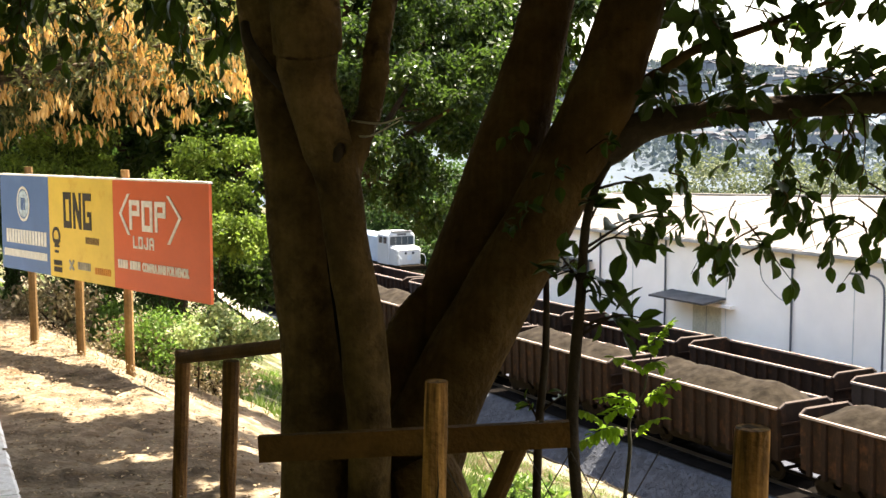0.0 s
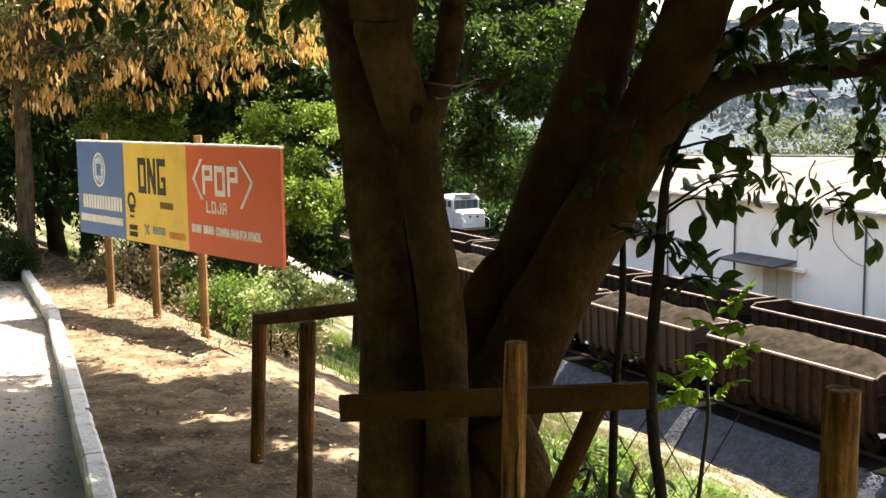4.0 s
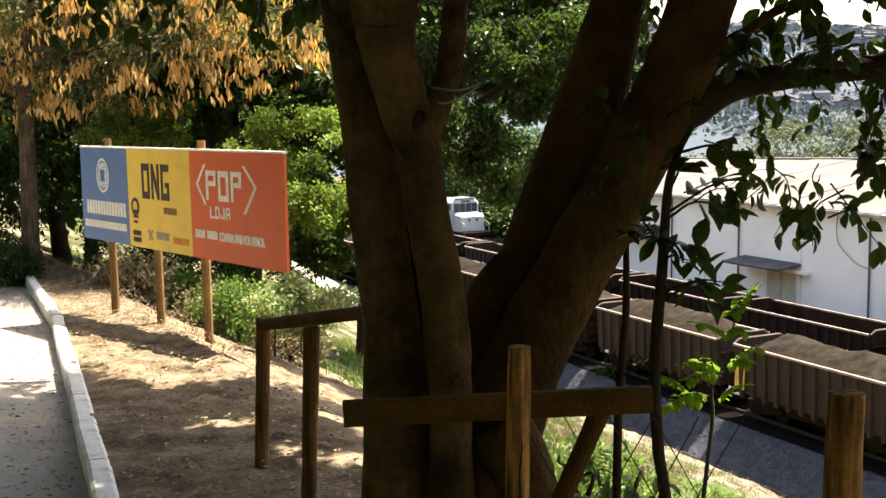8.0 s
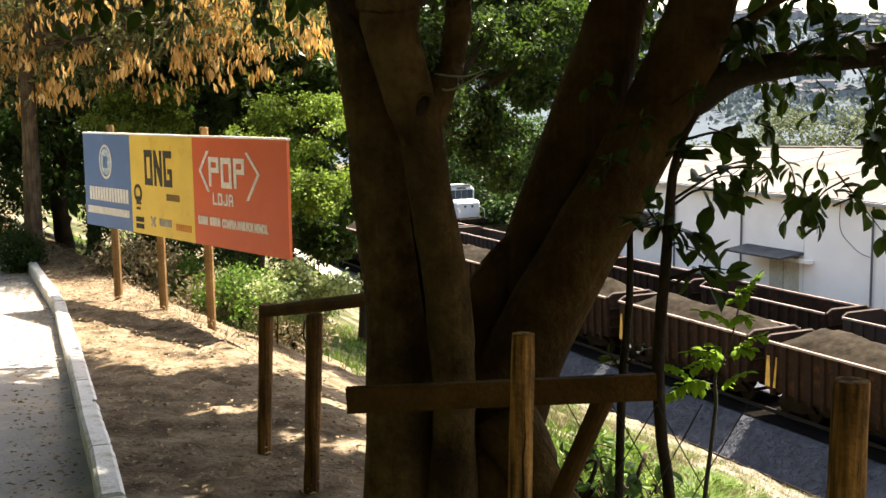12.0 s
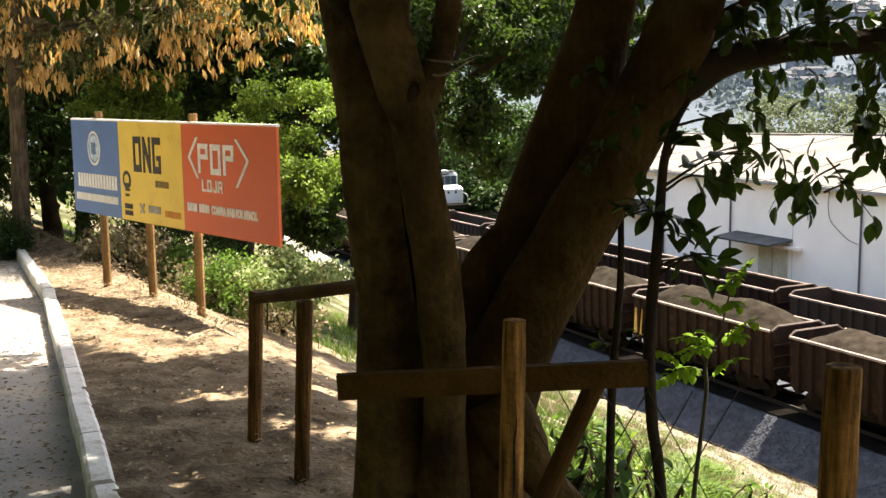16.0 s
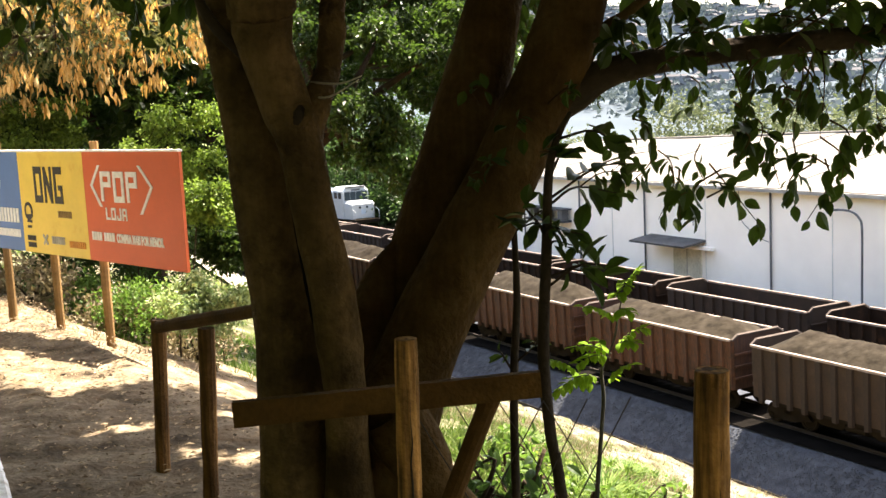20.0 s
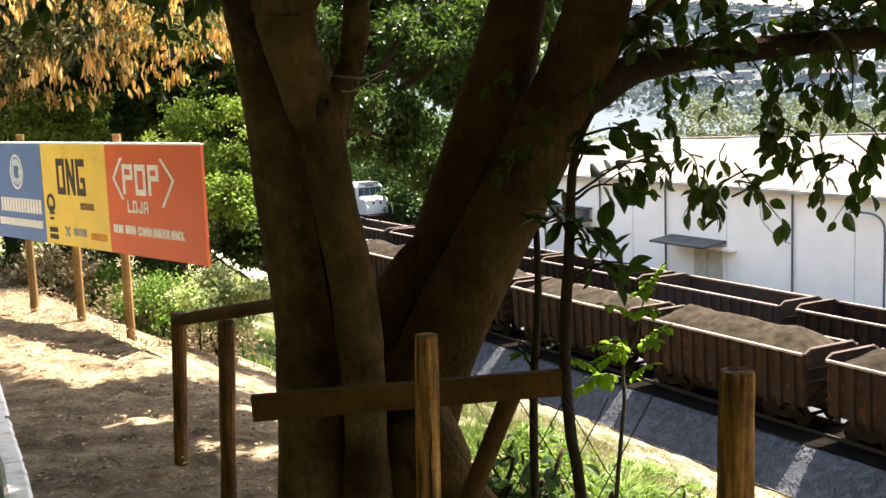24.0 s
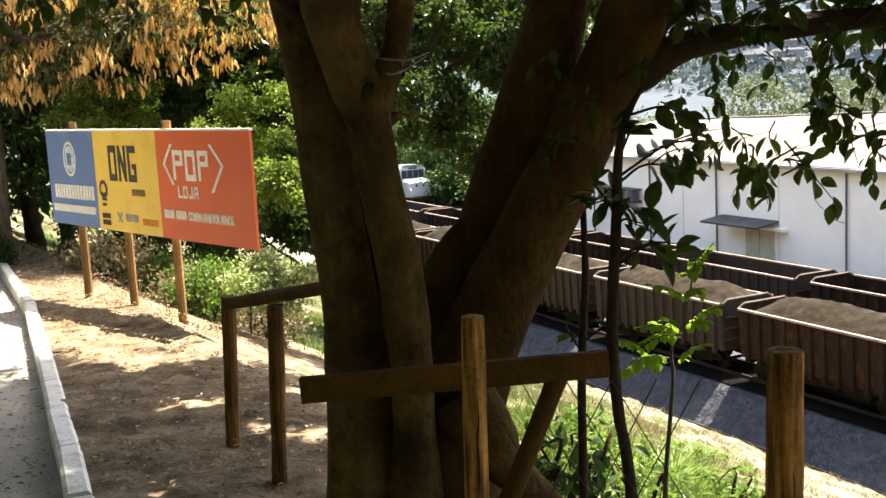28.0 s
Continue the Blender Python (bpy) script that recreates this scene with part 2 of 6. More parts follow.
class Mesh:
    """Collects vertices and faces of one mesh."""

    def __init__(self):
        self.v, self.f = [], []

    def add(self, vs, fs):
        o = len(self.v)
        self.v += [tuple(p) for p in vs]
        self.f += [tuple(o + i for i in f) for f in fs]
        return self

    def box(self, c, size, m=None, bevel=0.0):
        """A block with chamfered upright edges."""
        x, y, z = (a / 2 for a in size)
        b = min(bevel, x * 0.9, y * 0.9)
        ring = [(-x + b, -y), (x - b, -y), (x, -y + b), (x, y - b), (x - b, y), (-x + b, y), (-x, y - b), (-x, -y + b)] if b else [(-x, -y), (x, -y), (x, y), (-x, y)]
        k = len(ring)
        vs = [Vector((px, py, -z)) for px, py in ring] + [Vector((px, py, z)) for px, py in ring]
        vs = [Vector(c) + (m @ p if m else p) for p in vs]
        fs = [tuple(range(k - 1, -1, -1)), tuple(range(k, 2 * k))] + [(i, (i + 1) % k, k + (i + 1) % k, k + i) for i in range(k)]
        return self.add(vs, fs)

    def tube(self, pts, sides=10, wob=0.0, seed=0, cap=True):
        """A tapered limb through (x, y, z, radius) points, smoothed, with an uneven girth."""
        P = smooth_path(pts)
        rings, ref = [], Vector((0.31, 0.95, 0.05))
        for i, p in enumerate(P):
            a, b = Vector(P[max(i - 1, 0)][:3]), Vector(P[min(i + 1, len(P) - 1)][:3])
            t = (b - a).normalized()
            u = t.cross(ref)
            u = (u if u.length > 1e-3 else t.cross(Vector((1, 0, 0)))).normalized()
            w = t.cross(u)
            ring = []
            for k in range(sides):
                an = 2 * math.pi * k / sides
                q = Vector(p[:3]) * 1.0
                r = p[3]
                if wob:
                    d_ = u * math.cos(an) + w * math.sin(an)
                    r *= 1 + wob * noise.noise(Vector(((q + d_ * r) * 2.2 / max(0.1, p[3] * 6))) + Vector((seed, seed * 2.1, 0))) + wob * 0.35 * noise.noise((q + d_ * r) * 14)
                ring.append(q + (u * math.cos(an) + w * math.sin(an)) * r)
            rings.append(ring)
        vs = [p for r in rings for p in r]
        fs = [(i * sides + k, i * sides + (k + 1) % sides, (i + 1) * sides + (k + 1) % sides, (i + 1) * sides + k) for i in range(len(rings) - 1) for k in range(sides)]
        if cap:
            fs += [tuple(range(sides - 1, -1, -1)), tuple((len(rings) - 1) * sides + k for k in range(sides))]
        return self.add(vs, fs)

    def prism(self, outline, depth, m):
        """An outline in x, y, pushed out along z."""
        n = len(outline)
        vs = [m @ Vector((x, y, 0)) for x, y in outline] + [m @ Vector((x, y, depth)) for x, y in outline]
        return self.add(vs, [tuple(range(n - 1, -1, -1)), tuple(range(n, 2 * n))] + [(i, (i + 1) % n, n + (i + 1) % n, n + i) for i in range(n)])

    def data(self, name, mat, smooth=False):
        me = bpy.data.meshes.new(name)
        me.from_pydata(self.v, [], self.f)
        me.materials.append(mat)
        if smooth:
            me.polygons.foreach_set("use_smooth", [True] * len(me.polygons))
        me.update()
        return me


def smooth_path(pts, step=4):
    """Catmull-Rom through the points."""
    if len(pts) < 3:
        a, b = np.array(pts[0]), np.array(pts[-1])
        return [tuple(a + (b - a) * k / 3) for k in range(4)]
    A = [np.array(p, float) for p in pts]
    A = [2 * A[0] - A[1]] + A + [2 * A[-1] - A[-2]]
    out = []
    for i in range(1, len(A) - 2):
        for k in range(step):
            t = k / step
            p0, p1, p2, p3 = A[i - 1:i + 3]
            q = 0.5 * (2 * p1 + (p2 - p0) * t + (2 * p0 - 5 * p1 + 4 * p2 - p3) * t * t + (3 * p1 - p0 - 3 * p2 + p3) * t ** 3)
            q[3] = max(q[3], 0.001)
            out.append(tuple(q))
    out.append(tuple(A[-2]))
    return out


def thing(name, label, category, group="", m=None, kind=""):
    ob = new(name)
    if m is not None:
        ob.matrix_world = m
    return tagged(ob, label, category, group, kind)


def part(name, mesh, mat, parent=None, label="", smooth=False):
    ob = new(name, mesh if isinstance(mesh, bpy.types.Mesh) else mesh.data(name, mat, smooth))
    if parent is not None:
        ob.parent = parent
    return tagged(ob, label)


def structure(name, mesh, mat, label, category, smooth=False):
    return tagged(part(name, mesh, mat, None, "", smooth), label, category, kind="structure")


# ---------------------------------------------------------------- plan: s runs along the rails, D across them, from the camera
AL, AC = Vector((0.490, -0.872, 0)), Vector((0.872, 0.490, 0))
YAW_RAIL = math.degrees(math.atan2(AL.y, AL.x))


def at(s, D, z=0.0):
    p = AL * s + AC * D
    return Vector((p.x, p.y, z))


def lerp(x, xs, ys):
    return float(np.interp(x, xs, ys))


def kerb_line(s):
    return lerp(s, (-60, -35, -25, -19.2, -13.6, -8.6, -5.8, 0, 6, 20), (1.6, 1.8, 1.8, 1.77, 1.52, 1.08, 0.82, 0.35, 0.0, -0.6))


def verge_edge(s):
    """Where the bare verge ends and the grass of the bank begins."""
    return lerp(s, (-20, -14.5, -9, -7, -5), (3.25, 5.3, 5.5, 4.5, 3.2)) + 0.4 * noise.noise(Vector((s * 0.5, 0, 2))) + 0.15 * noise.noise(Vector((s * 2.1, 0, 4)))


def bare_edge(s):
    """Where the grass of the bank gives way to bare earth above the ballast."""
    return lerp(s, (-40, -32, -24, -15), (25.5, 23.5, 18.5, 14.5)) + 0.9 * noise.noise(Vector((s * 0.4, 3, 2))) + 0.4 * noise.noise(Vector((s * 1.7, 3, 6)))


def verge(s, D):
    return -0.05 * max(-30.0, min(62.0, -0.872 * s + 0.49 * D))


def height(s, D):
    """Height of the ground."""
    top = verge(s, min(D, 2.4))
    if D <= kerb_line(s) + 0.06:
        # road, then an unseen bank added to hold back skylight, 24 m at most
        return top - 0.17 + min(24.0, max(0.0, -7.0 - D, min(s - 8.0, 2.0 - D)) * 1.15)
    if D <= 2.4:
        return top
    if D < 30.3:
        f = (D - 2.4) / 27.9
        e = lerp(s, (-64, -46), (2.2, 1.0))
        z = top + (-13.5 - top) * f ** e
        return z + 0.14 * noise.noise(Vector((s * 0.3, D * 0.3, 0))) * min(1, (D - 2.4) / 2)
    if D < 32.0:
        return -13.5 + (D - 30.3) / 1.7 * 1.45
    if D < 46:
        return -12.05
    r = math.hypot(s, D)
    z = lerp(D, (46, 47, 90, 300), (-12.05, -12.3, -12.0, -14)) + lerp(s, (-96, -90), (1.0, 0.0)) * lerp(D, (46, 49, 300), (0, 1, 1))
    far = max(0.0, r - 260)
    return z + min(1.0, far / 700) ** 1.3 * (70 + 35 * noise.noise(Vector((s * 0.0022, D * 0.0022, 3.0)))) + (6 * noise.noise(Vector((s * 0.012, D * 0.012, 7.0))) if r > 300 else 0)


def grid_mesh(ss, ds, lift=0.0, rough=0.0):
    me = Mesh()
    n = len(ds)
    me.v = [tuple(at(s, D, height(s, D) + lift + (rough * noise.noise(Vector((s * 1.7, D * 1.7, 5))) if rough else 0))) for s in ss for D in ds]
    me.f = [(i * n + j, i * n + j + 1, (i + 1) * n + j + 1, (i + 1) * n + j) for i in range(len(ss) - 1) for j in range(n - 1)]
    return me


def steps(*runs):
    out = []
    for a, b, k in runs:
        out += [a + (b - a) * i / k for i in range(k)]
    return out + [runs[-1][1]]


# ---------------------------------------------------------------- ground
g_s = steps((-3000, -400, 14), (-400, -100, 20), (-100, -30, 40), (-30, 12, 60), (12, 80, 20), (80, 600, 10), (600, 3000, 6))
g_d = steps((-1500, -60, 8), (-60, -30, 4), (-30, -6, 12), (-6, 2.4, 10), (2.4, 30.3, 37), (30.3, 32.0, 3), (32.0, 47, 5), (47, 130, 12), (130, 500, 18), (500, 3000, 16))
gm = grid_mesh(g_s, g_d, -0.06)
n_d = len(g_d)
for i, s in enumerate(g_s):  # bed under the road and the verge, which lie on it
    for j, D in enumerate(g_d):
        if -6.3 < D < 2.3 and -58 < s < 8:
            x_, y_, z_ = gm.v[i * n_d + j]
            gm.v[i * n_d + j] = (x_, y_, z_ - 0.4)
gr_ = structure("ground", gm, M_GRASS, "grassy embankment with bare earth patches falling to the rails", "ground", True)
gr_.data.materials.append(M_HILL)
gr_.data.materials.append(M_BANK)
# ground past 240 m gets the hill colour with haze painted in
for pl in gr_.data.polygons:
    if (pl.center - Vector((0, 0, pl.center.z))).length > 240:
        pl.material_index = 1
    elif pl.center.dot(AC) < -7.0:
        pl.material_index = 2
dm = Mesh()
rows_s, cols = steps((-60, -24, 30), (-24, -3, 230), (-3, 8, 30)), 34
for s in rows_s:
    k0 = kerb_line(s) + 0.03
    edge = verge_edge(s)
    for j in range(cols):
        D = k0 + (edge - k0) * j / (cols - 1)
        lift = 0.03 if D > 2.4 else 0.0
        dm.v.append(tuple(at(s, D, (verge(s, D) if D <= 2.4 else height(s, D)) + lift + 0.04 * noise.noise(Vector((s * 2.2, D * 2.2, 5))) + 0.045 * noise.noise(Vector((s * 5, D * 5, 1))) + 0.03 * noise.noise(Vector((s * 13, D * 13, 2))) - (0.2 if j == cols - 1 else 0))))
dm.f = [(i * cols + j, i * cols + j + 1, (i + 1) * cols + j + 1, (i + 1) * cols + j) for i in range(len(rows_s) - 1) for j in range(cols - 1)]
structure("dirt_verge", dm, M_DIRT, "dry sandy dirt verge beside the road, littered with dead leaves", "ground", True)
rm = Mesh()
rs_ = steps((-80, -24, 30), (-24, 14, 60))
for s in rs_:
    for j in range(8):
        D = -6.5 + (kerb_line(s) + 6.5) * j / 7
        rm.v.append(tuple(at(s, D, verge(s, D) - 0.13)))
rm.f = [(i * 8 + j, i * 8 + j + 1, (i + 1) * 8 + j + 1, (i + 1) * 8 + j) for i in range(len(rs_) - 1) for j in range(7)]
structure("road", rm, M_ROAD, "pale worn concrete road with dusty edges", "road", True)
bm_ = Mesh()
b_s, b_d = steps((-130, -20, 110), (-20, 30, 30)), steps((30.05, 32.0, 6), (32.0, 46, 10))
bm_ = grid_mesh(b_s, b_d, 0.03, 0.06)
structure("ballast", bm_, M_BALLAST, "grey crushed-stone ballast bed under the tracks", "gravel", True)

be_s, be = steps((-46, -10, 120)), Mesh()
for s in be_s:
    for j in range(26):
        D = bare_edge(s) + (30.1 - bare_edge(s)) * j / 25
        be.v.append(tuple(at(s, D, height(s, D) + 0.02 + 0.2 * noise.noise(Vector((s * 1.7, D * 1.7, 5))) - (0.35 if j == 0 else 0))))
be.f = [(i * 26 + j, i * 26 + j + 1, (i + 1) * 26 + j + 1, (i + 1) * 26 + j) for i in range(len(be_s) - 1) for j in range(25)]
structure("bare_earth", be, M_EARTH, "pale bare earth with dry grass at the foot of the bank", "ground", True)
structure("access_track", grid_mesh(steps((-80, -51, 60)), steps((19.3, 23.5, 8)), 0.12, 0.1), M_TRACK, "pale dusty access track along the bank", "track", True)

# ---------------------------------------------------------------- main tree limbs
tree = thing("tree", "large multi-stemmed shade tree with smooth brown bark beside the rail fence", "tree")
BOUGHS = {
    "trunk": [(-0.505, 4.41, -0.5, 0.23), (-0.50, 4.41, -0.073, 0.180), (-0.498, 4.41, 0.288, 0.156), (-0.496, 4.41, 0.641, 0.142), (-0.530, 4.41, 1.033, 0.131), (-0.565, 4.41, 1.394, 0.126), (-0.600, 4.43, 1.704, 0.124), (-0.650, 4.43, 1.987, 0.116), (-0.75, 4.43, 2.5, 0.10), (-1.1, 4.5, 3.6, 0.05)],
    "limb_a": [(-0.31, 4.33, -0.4, 0.15), (-0.286, 4.26, 0.336, 0.085), (-0.281, 4.22, 0.561, 0.082), (-0.29, 4.205, 0.783, 0.085), (-0.305, 4.205, 0.96, 0.087), (-0.331, 4.205, 1.112, 0.085), (-0.36, 4.205, 1.307, 0.081), (-0.38, 4.205, 1.459, 0.081), (-0.398, 4.205, 1.566, 0.088), (-0.432, 4.205, 1.662, 0.092), (-0.470, 4.205, 1.784, 0.096), (-0.493, 4.205, 1.879, 0.102), (-0.50, 4.205, 1.983, 0.115), (-0.505, 4.205, 2.068, 0.132), (-0.55, 4.3, 2.6, 0.11), (-0.7, 4.4, 4.2, 0.08)],
    "limb_b": [(-0.372, 4.230, 1.46, 0.05), (-0.366, 4.235, 1.52, 0.058), (-0.350, 4.240, 1.595, 0.060), (-0.315, 4.270, 1.689, 0.055), (-0.284, 4.35, 1.773, 0.048), (-0.270, 4.37, 1.857, 0.051), (-0.258, 4.39, 1.941, 0.053), (-0.248, 4.4, 2.065, 0.048), (-0.15, 4.6, 2.6, 0.05), (0.1, 5.0, 3.8, 0.04)],
    "limb_c": [(-0.2, 4.62, -0.4, 0.20), (-0.149, 4.7, 0.457, 0.142), (-0.048, 4.75, 0.797, 0.142), (0.115, 4.75, 1.199, 0.150), (0.265, 4.75, 1.59, 0.148), (0.362, 4.75, 1.95, 0.122), (0.5, 4.8, 2.5, 0.10), (0.9, 5.2, 4.0, 0.07)],
    "limb_d": [(-0.19, 4.5, -0.45, 0.26), (-0.163, 4.5, 0.017, 0.207), (-0.099, 4.5, 0.376, 0.184), (-0.006, 4.5, 0.632, 0.162), (0.210, 4.5, 1.037, 0.150), (0.405, 4.5, 1.386, 0.139), (0.552, 4.5, 1.664, 0.139), (0.651, 4.5, 1.917, 0.135), (0.85, 4.5, 2.5, 0.11), (1.4, 4.4, 3.8, 0.08)],
    "limb_fork": [(-0.2, 4.6, -0.3, 0.2), (-0.19, 4.62, 0.5, 0.15), (-0.172, 4.66, 0.8, 0.105), (-0.115, 4.7, 0.95, 0.07), (-0.02, 4.75, 1.08, 0.04)],
    "branch": [(0.50, 4.5, 1.58, 0.10), (0.671, 4.5, 1.66, 0.078), (0.802, 4.5, 1.725, 0.06), (0.985, 4.5, 1.761, 0.052), (1.186, 4.5, 1.784, 0.048), (1.547, 4.5, 1.808, 0.045), (1.894, 4.5, 1.833, 0.042), (2.6, 4.6, 1.95, 0.025)],
    # Dark tube that paints the shaded crease of the stem; no branch grows here
    "branch_crossing": [(-0.735, 4.26, 2.10, 0.016), (-0.715, 4.22, 2.03, 0.020), (-0.660, 4.20, 1.945, 0.022), (-0.60, 4.22, 1.875, 0.020), (-0.57, 4.27, 1.82, 0.012)],
    "branch_upper": [(0.68, 4.5, 1.70, 0.03), (0.79, 4.5, 1.89, 0.022), (0.87, 4.5, 1.94, 0.02), (0.97, 4.5, 2.01, 0.018), (1.1, 4.5, 2.06, 0.016), (1.25, 4.5, 2.11, 0.013), (1.44, 4.5, 2.18, 0.010), (1.9, 4.5, 2.35, 0.005)],
    "root": [(-0.10, 4.35, 0.42, 0.13), (-0.032, 4.32, 0.293, 0.129), (0.071, 4.3, 0.128, 0.086), (0.253, 4.3, -0.041, 0.047), (0.5, 4.3, -0.4, 0.03)],
}
for k, (nm, pts) in enumerate(BOUGHS.items()):
    # the low branch takes the dark bark to paint in shade from its leaves
    part(nm.split("_")[0], Mesh().tube(pts, 18, 0.10, k * 3.7), M_BARK_GREY if nm in ("trunk", "limb_a", "limb_b") else M_BARK_DARK if nm in ("branch_crossing", "branch") else M_BARK, tree, smooth=True)

kn = part("knot", Mesh().tube([(-0.383 + 0.036 * math.cos(a) * (1 + 0.2 * math.sin(3 * a)) + 0.016 * math.sin(a), 4.118 + 0.35 * abs(0.036 * math.cos(a)), 1.617 + 0.050 * math.sin(a), 0.013 + 0.006 * math.sin(2 * a + 1)) for a in [math.tau * k / 12 for k in range(13)]], 8, 0.25, 3, False), M_BARK_GREY, tree, "gnarled healed branch scar", smooth=True)
part("hollow", Mesh().tube([(-0.394, 4.135, 1.58, 0.014), (-0.383, 4.127, 1.617, 0.024), (-0.372, 4.135, 1.655, 0.014)], 8, 0.2), M_BARK_DARK, kn, smooth=True)
# Line where the two stems meet; a black tube paints its shade
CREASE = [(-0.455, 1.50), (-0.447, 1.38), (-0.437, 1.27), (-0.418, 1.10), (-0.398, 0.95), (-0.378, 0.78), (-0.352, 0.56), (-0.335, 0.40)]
part("crease_shade", Mesh().tube([(x_, 4.262, z_, 0.004 + 0.008 * math.sin(math.pi * (k + 0.5) / 8)) for k, (x_, z_) in enumerate(CREASE)], 6, 0.3, 8), material("black_crease_shade", (0.008, 0.006, 0.004), 1.0, scale=8, fine=40, bump=0.2, spec=0.02), tree, "black tube painting the shade in the crease between two stems")
for k, (a, b, c) in enumerate((((-0.345, 4.25, 1.69), (-0.267, 4.17, 1.683), (-0.155, 4.15, 1.74)), ((-0.34, 4.26, 1.74), (-0.229, 4.17, 1.728), (-0.145, 4.15, 1.752)))):
    part("twig", Mesh().tube([(*a, 0.005), (*b, 0.004), (*c, 0.002)], 5), M_TWIG, tree, smooth=True)

# ---------------------------------------------------------------- rail fence


def log_post(name, base, top, r, parent, mat, seed=0, sides=12):
    b, t = Vector(base), Vector(top)
    pts = [(*(b.lerp(t, f)), r * (1 + 0.05 * math.sin(seed + 7 * f))) for f in (0, 0.35, 0.7, 0.985)] + [(*t, r * 0.9)]
    return part(name, Mesh().tube(pts, sides, 0.06, seed), mat, parent, smooth=False)


fence = thing("rail_fence", "rustic fence of log posts with a rail and plank", "fence")
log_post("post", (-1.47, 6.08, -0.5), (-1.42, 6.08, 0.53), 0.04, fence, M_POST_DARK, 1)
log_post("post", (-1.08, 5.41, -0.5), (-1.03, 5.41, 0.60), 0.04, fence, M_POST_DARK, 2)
log_post("post", (-0.055, 3.42, -0.5), (-0.020, 3.42, 0.918), 0.037, fence, M_POST, 3)
log_post("post", (0.62, 2.32, -0.5), (0.646, 2.32, 1.05), 0.039, fence, M_POST, 4, 16)
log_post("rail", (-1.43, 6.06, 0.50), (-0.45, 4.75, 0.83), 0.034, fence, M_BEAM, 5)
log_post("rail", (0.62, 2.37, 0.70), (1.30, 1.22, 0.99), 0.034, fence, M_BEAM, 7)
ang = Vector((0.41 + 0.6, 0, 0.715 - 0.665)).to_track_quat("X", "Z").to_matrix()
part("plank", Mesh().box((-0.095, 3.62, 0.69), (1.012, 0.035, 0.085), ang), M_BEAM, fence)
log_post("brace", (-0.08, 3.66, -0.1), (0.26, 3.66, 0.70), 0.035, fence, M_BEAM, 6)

for px, py, pz_, h_, lean in ((-0.022, 3.384, 0.48, 0.52, 0.03), (-0.035, 3.388, 0.30, 0.3, 0.03), (0.632, 2.284, 0.55, 0.7, 0.015), (0.650, 2.286, 0.80, 0.35, 0.015)):
    crack = []
    for k in range(9):
        f = k / 8
        crack.append((px + lean * (f - 0.5) * h_ + 0.003 * math.sin(k * 2.3), py, pz_ + (f - 0.5) * h_, 0.0008 + 0.0032 * math.sin(math.pi * f) ** 2))
    part("crack", Mesh().tube(crack, 6), M_BARK_DARK, fence, "dark drying crack")

# ---------------------------------------------------------------- sign board
A_, B_ = Vector((-5.24, 13.38, 0)), Vector((-2.10, 10.14, 0))
along = (B_ - A_).normalized()
face = Vector((along.y, -along.x, 0))
if face.dot(Vector((0, -1, 0))) < 0:
    face = -face
SIGN = Matrix((along, Vector((0, 0, 1)), face)).transposed().to_4x4()
SIGN.translation = (A_.x, A_.y, 0.21)
sign = thing("billboard", "long sign board with blue, yellow and red panels on posts", "sign", m=SIGN)
LEN = (B_ - A_).length
for x0, x1, mt, lb in ((0, 1.27, M_BLUE, "blue panel"), (1.272, 2.73, M_YELLOW, "yellow panel"), (2.732, LEN, M_RED, "red panel")):
    part("panel", Mesh().box(((x0 + x1) / 2, 0.545, 0), (x1 - x0, 1.09, 0.03)), mt, sign, lb)
for x in (0.62, 1.79, 2.86):
    part("post", Mesh().tube([(x, -1.3, -0.06, 0.05), (x, 0.3, -0.06, 0.047), (x, 1.19 if x != 1.79 else 1.0, -0.06, 0.045)], 10, 0.06, x), M_SIGNPOST, sign)

# ---------------------------------------------------------------- lettering on the sign


def bars(parent, name, x0, x1, y0, y1, mat, n=1, gap=0.25, z=0.018):
    """Illegible writing: a row of plain bars."""
    w = (x1 - x0) / n
    me = Mesh()
    for k in range(n):
        me.box((x0 + w * (k + 0.5 - gap / 2 + gap / 2), (y0 + y1) / 2, z), (w * (1 - gap), y1 - y0, 0.006))
    tagged(part(name, me, mat, parent), kind="stuff")


STROKES = {  # strokes of block letters in a unit cell: x0, y0, x1, y1
    "O": ((0, 0, .24, 1), (.76, 0, 1, 1), (.24, 0, .76, .2), (.24, .8, .76, 1)),
    "P": ((0, -.18, .24, 1), (.76, .38, 1, 1), (.24, .8, .76, 1), (.24, .38, .76, .58)),
    "L": ((0, 0, .26, 1), (.26, 0, 1, .2)),
    "J": ((.7, .1, 1, 1), (.2, 0, .9, .2), (0, .1, .25, .4)),
    "A": ((0, 0, .25, .9), (.75, 0, 1, .9), (.15, .8, .85, 1), (.25, .35, .75, .52)),
    "G": ((0, 0, .25, 1), (.25, .8, 1, 1), (.25, 0, 1, .2), (.75, .2, 1, .5), (.5, .36, .75, .5)),
}


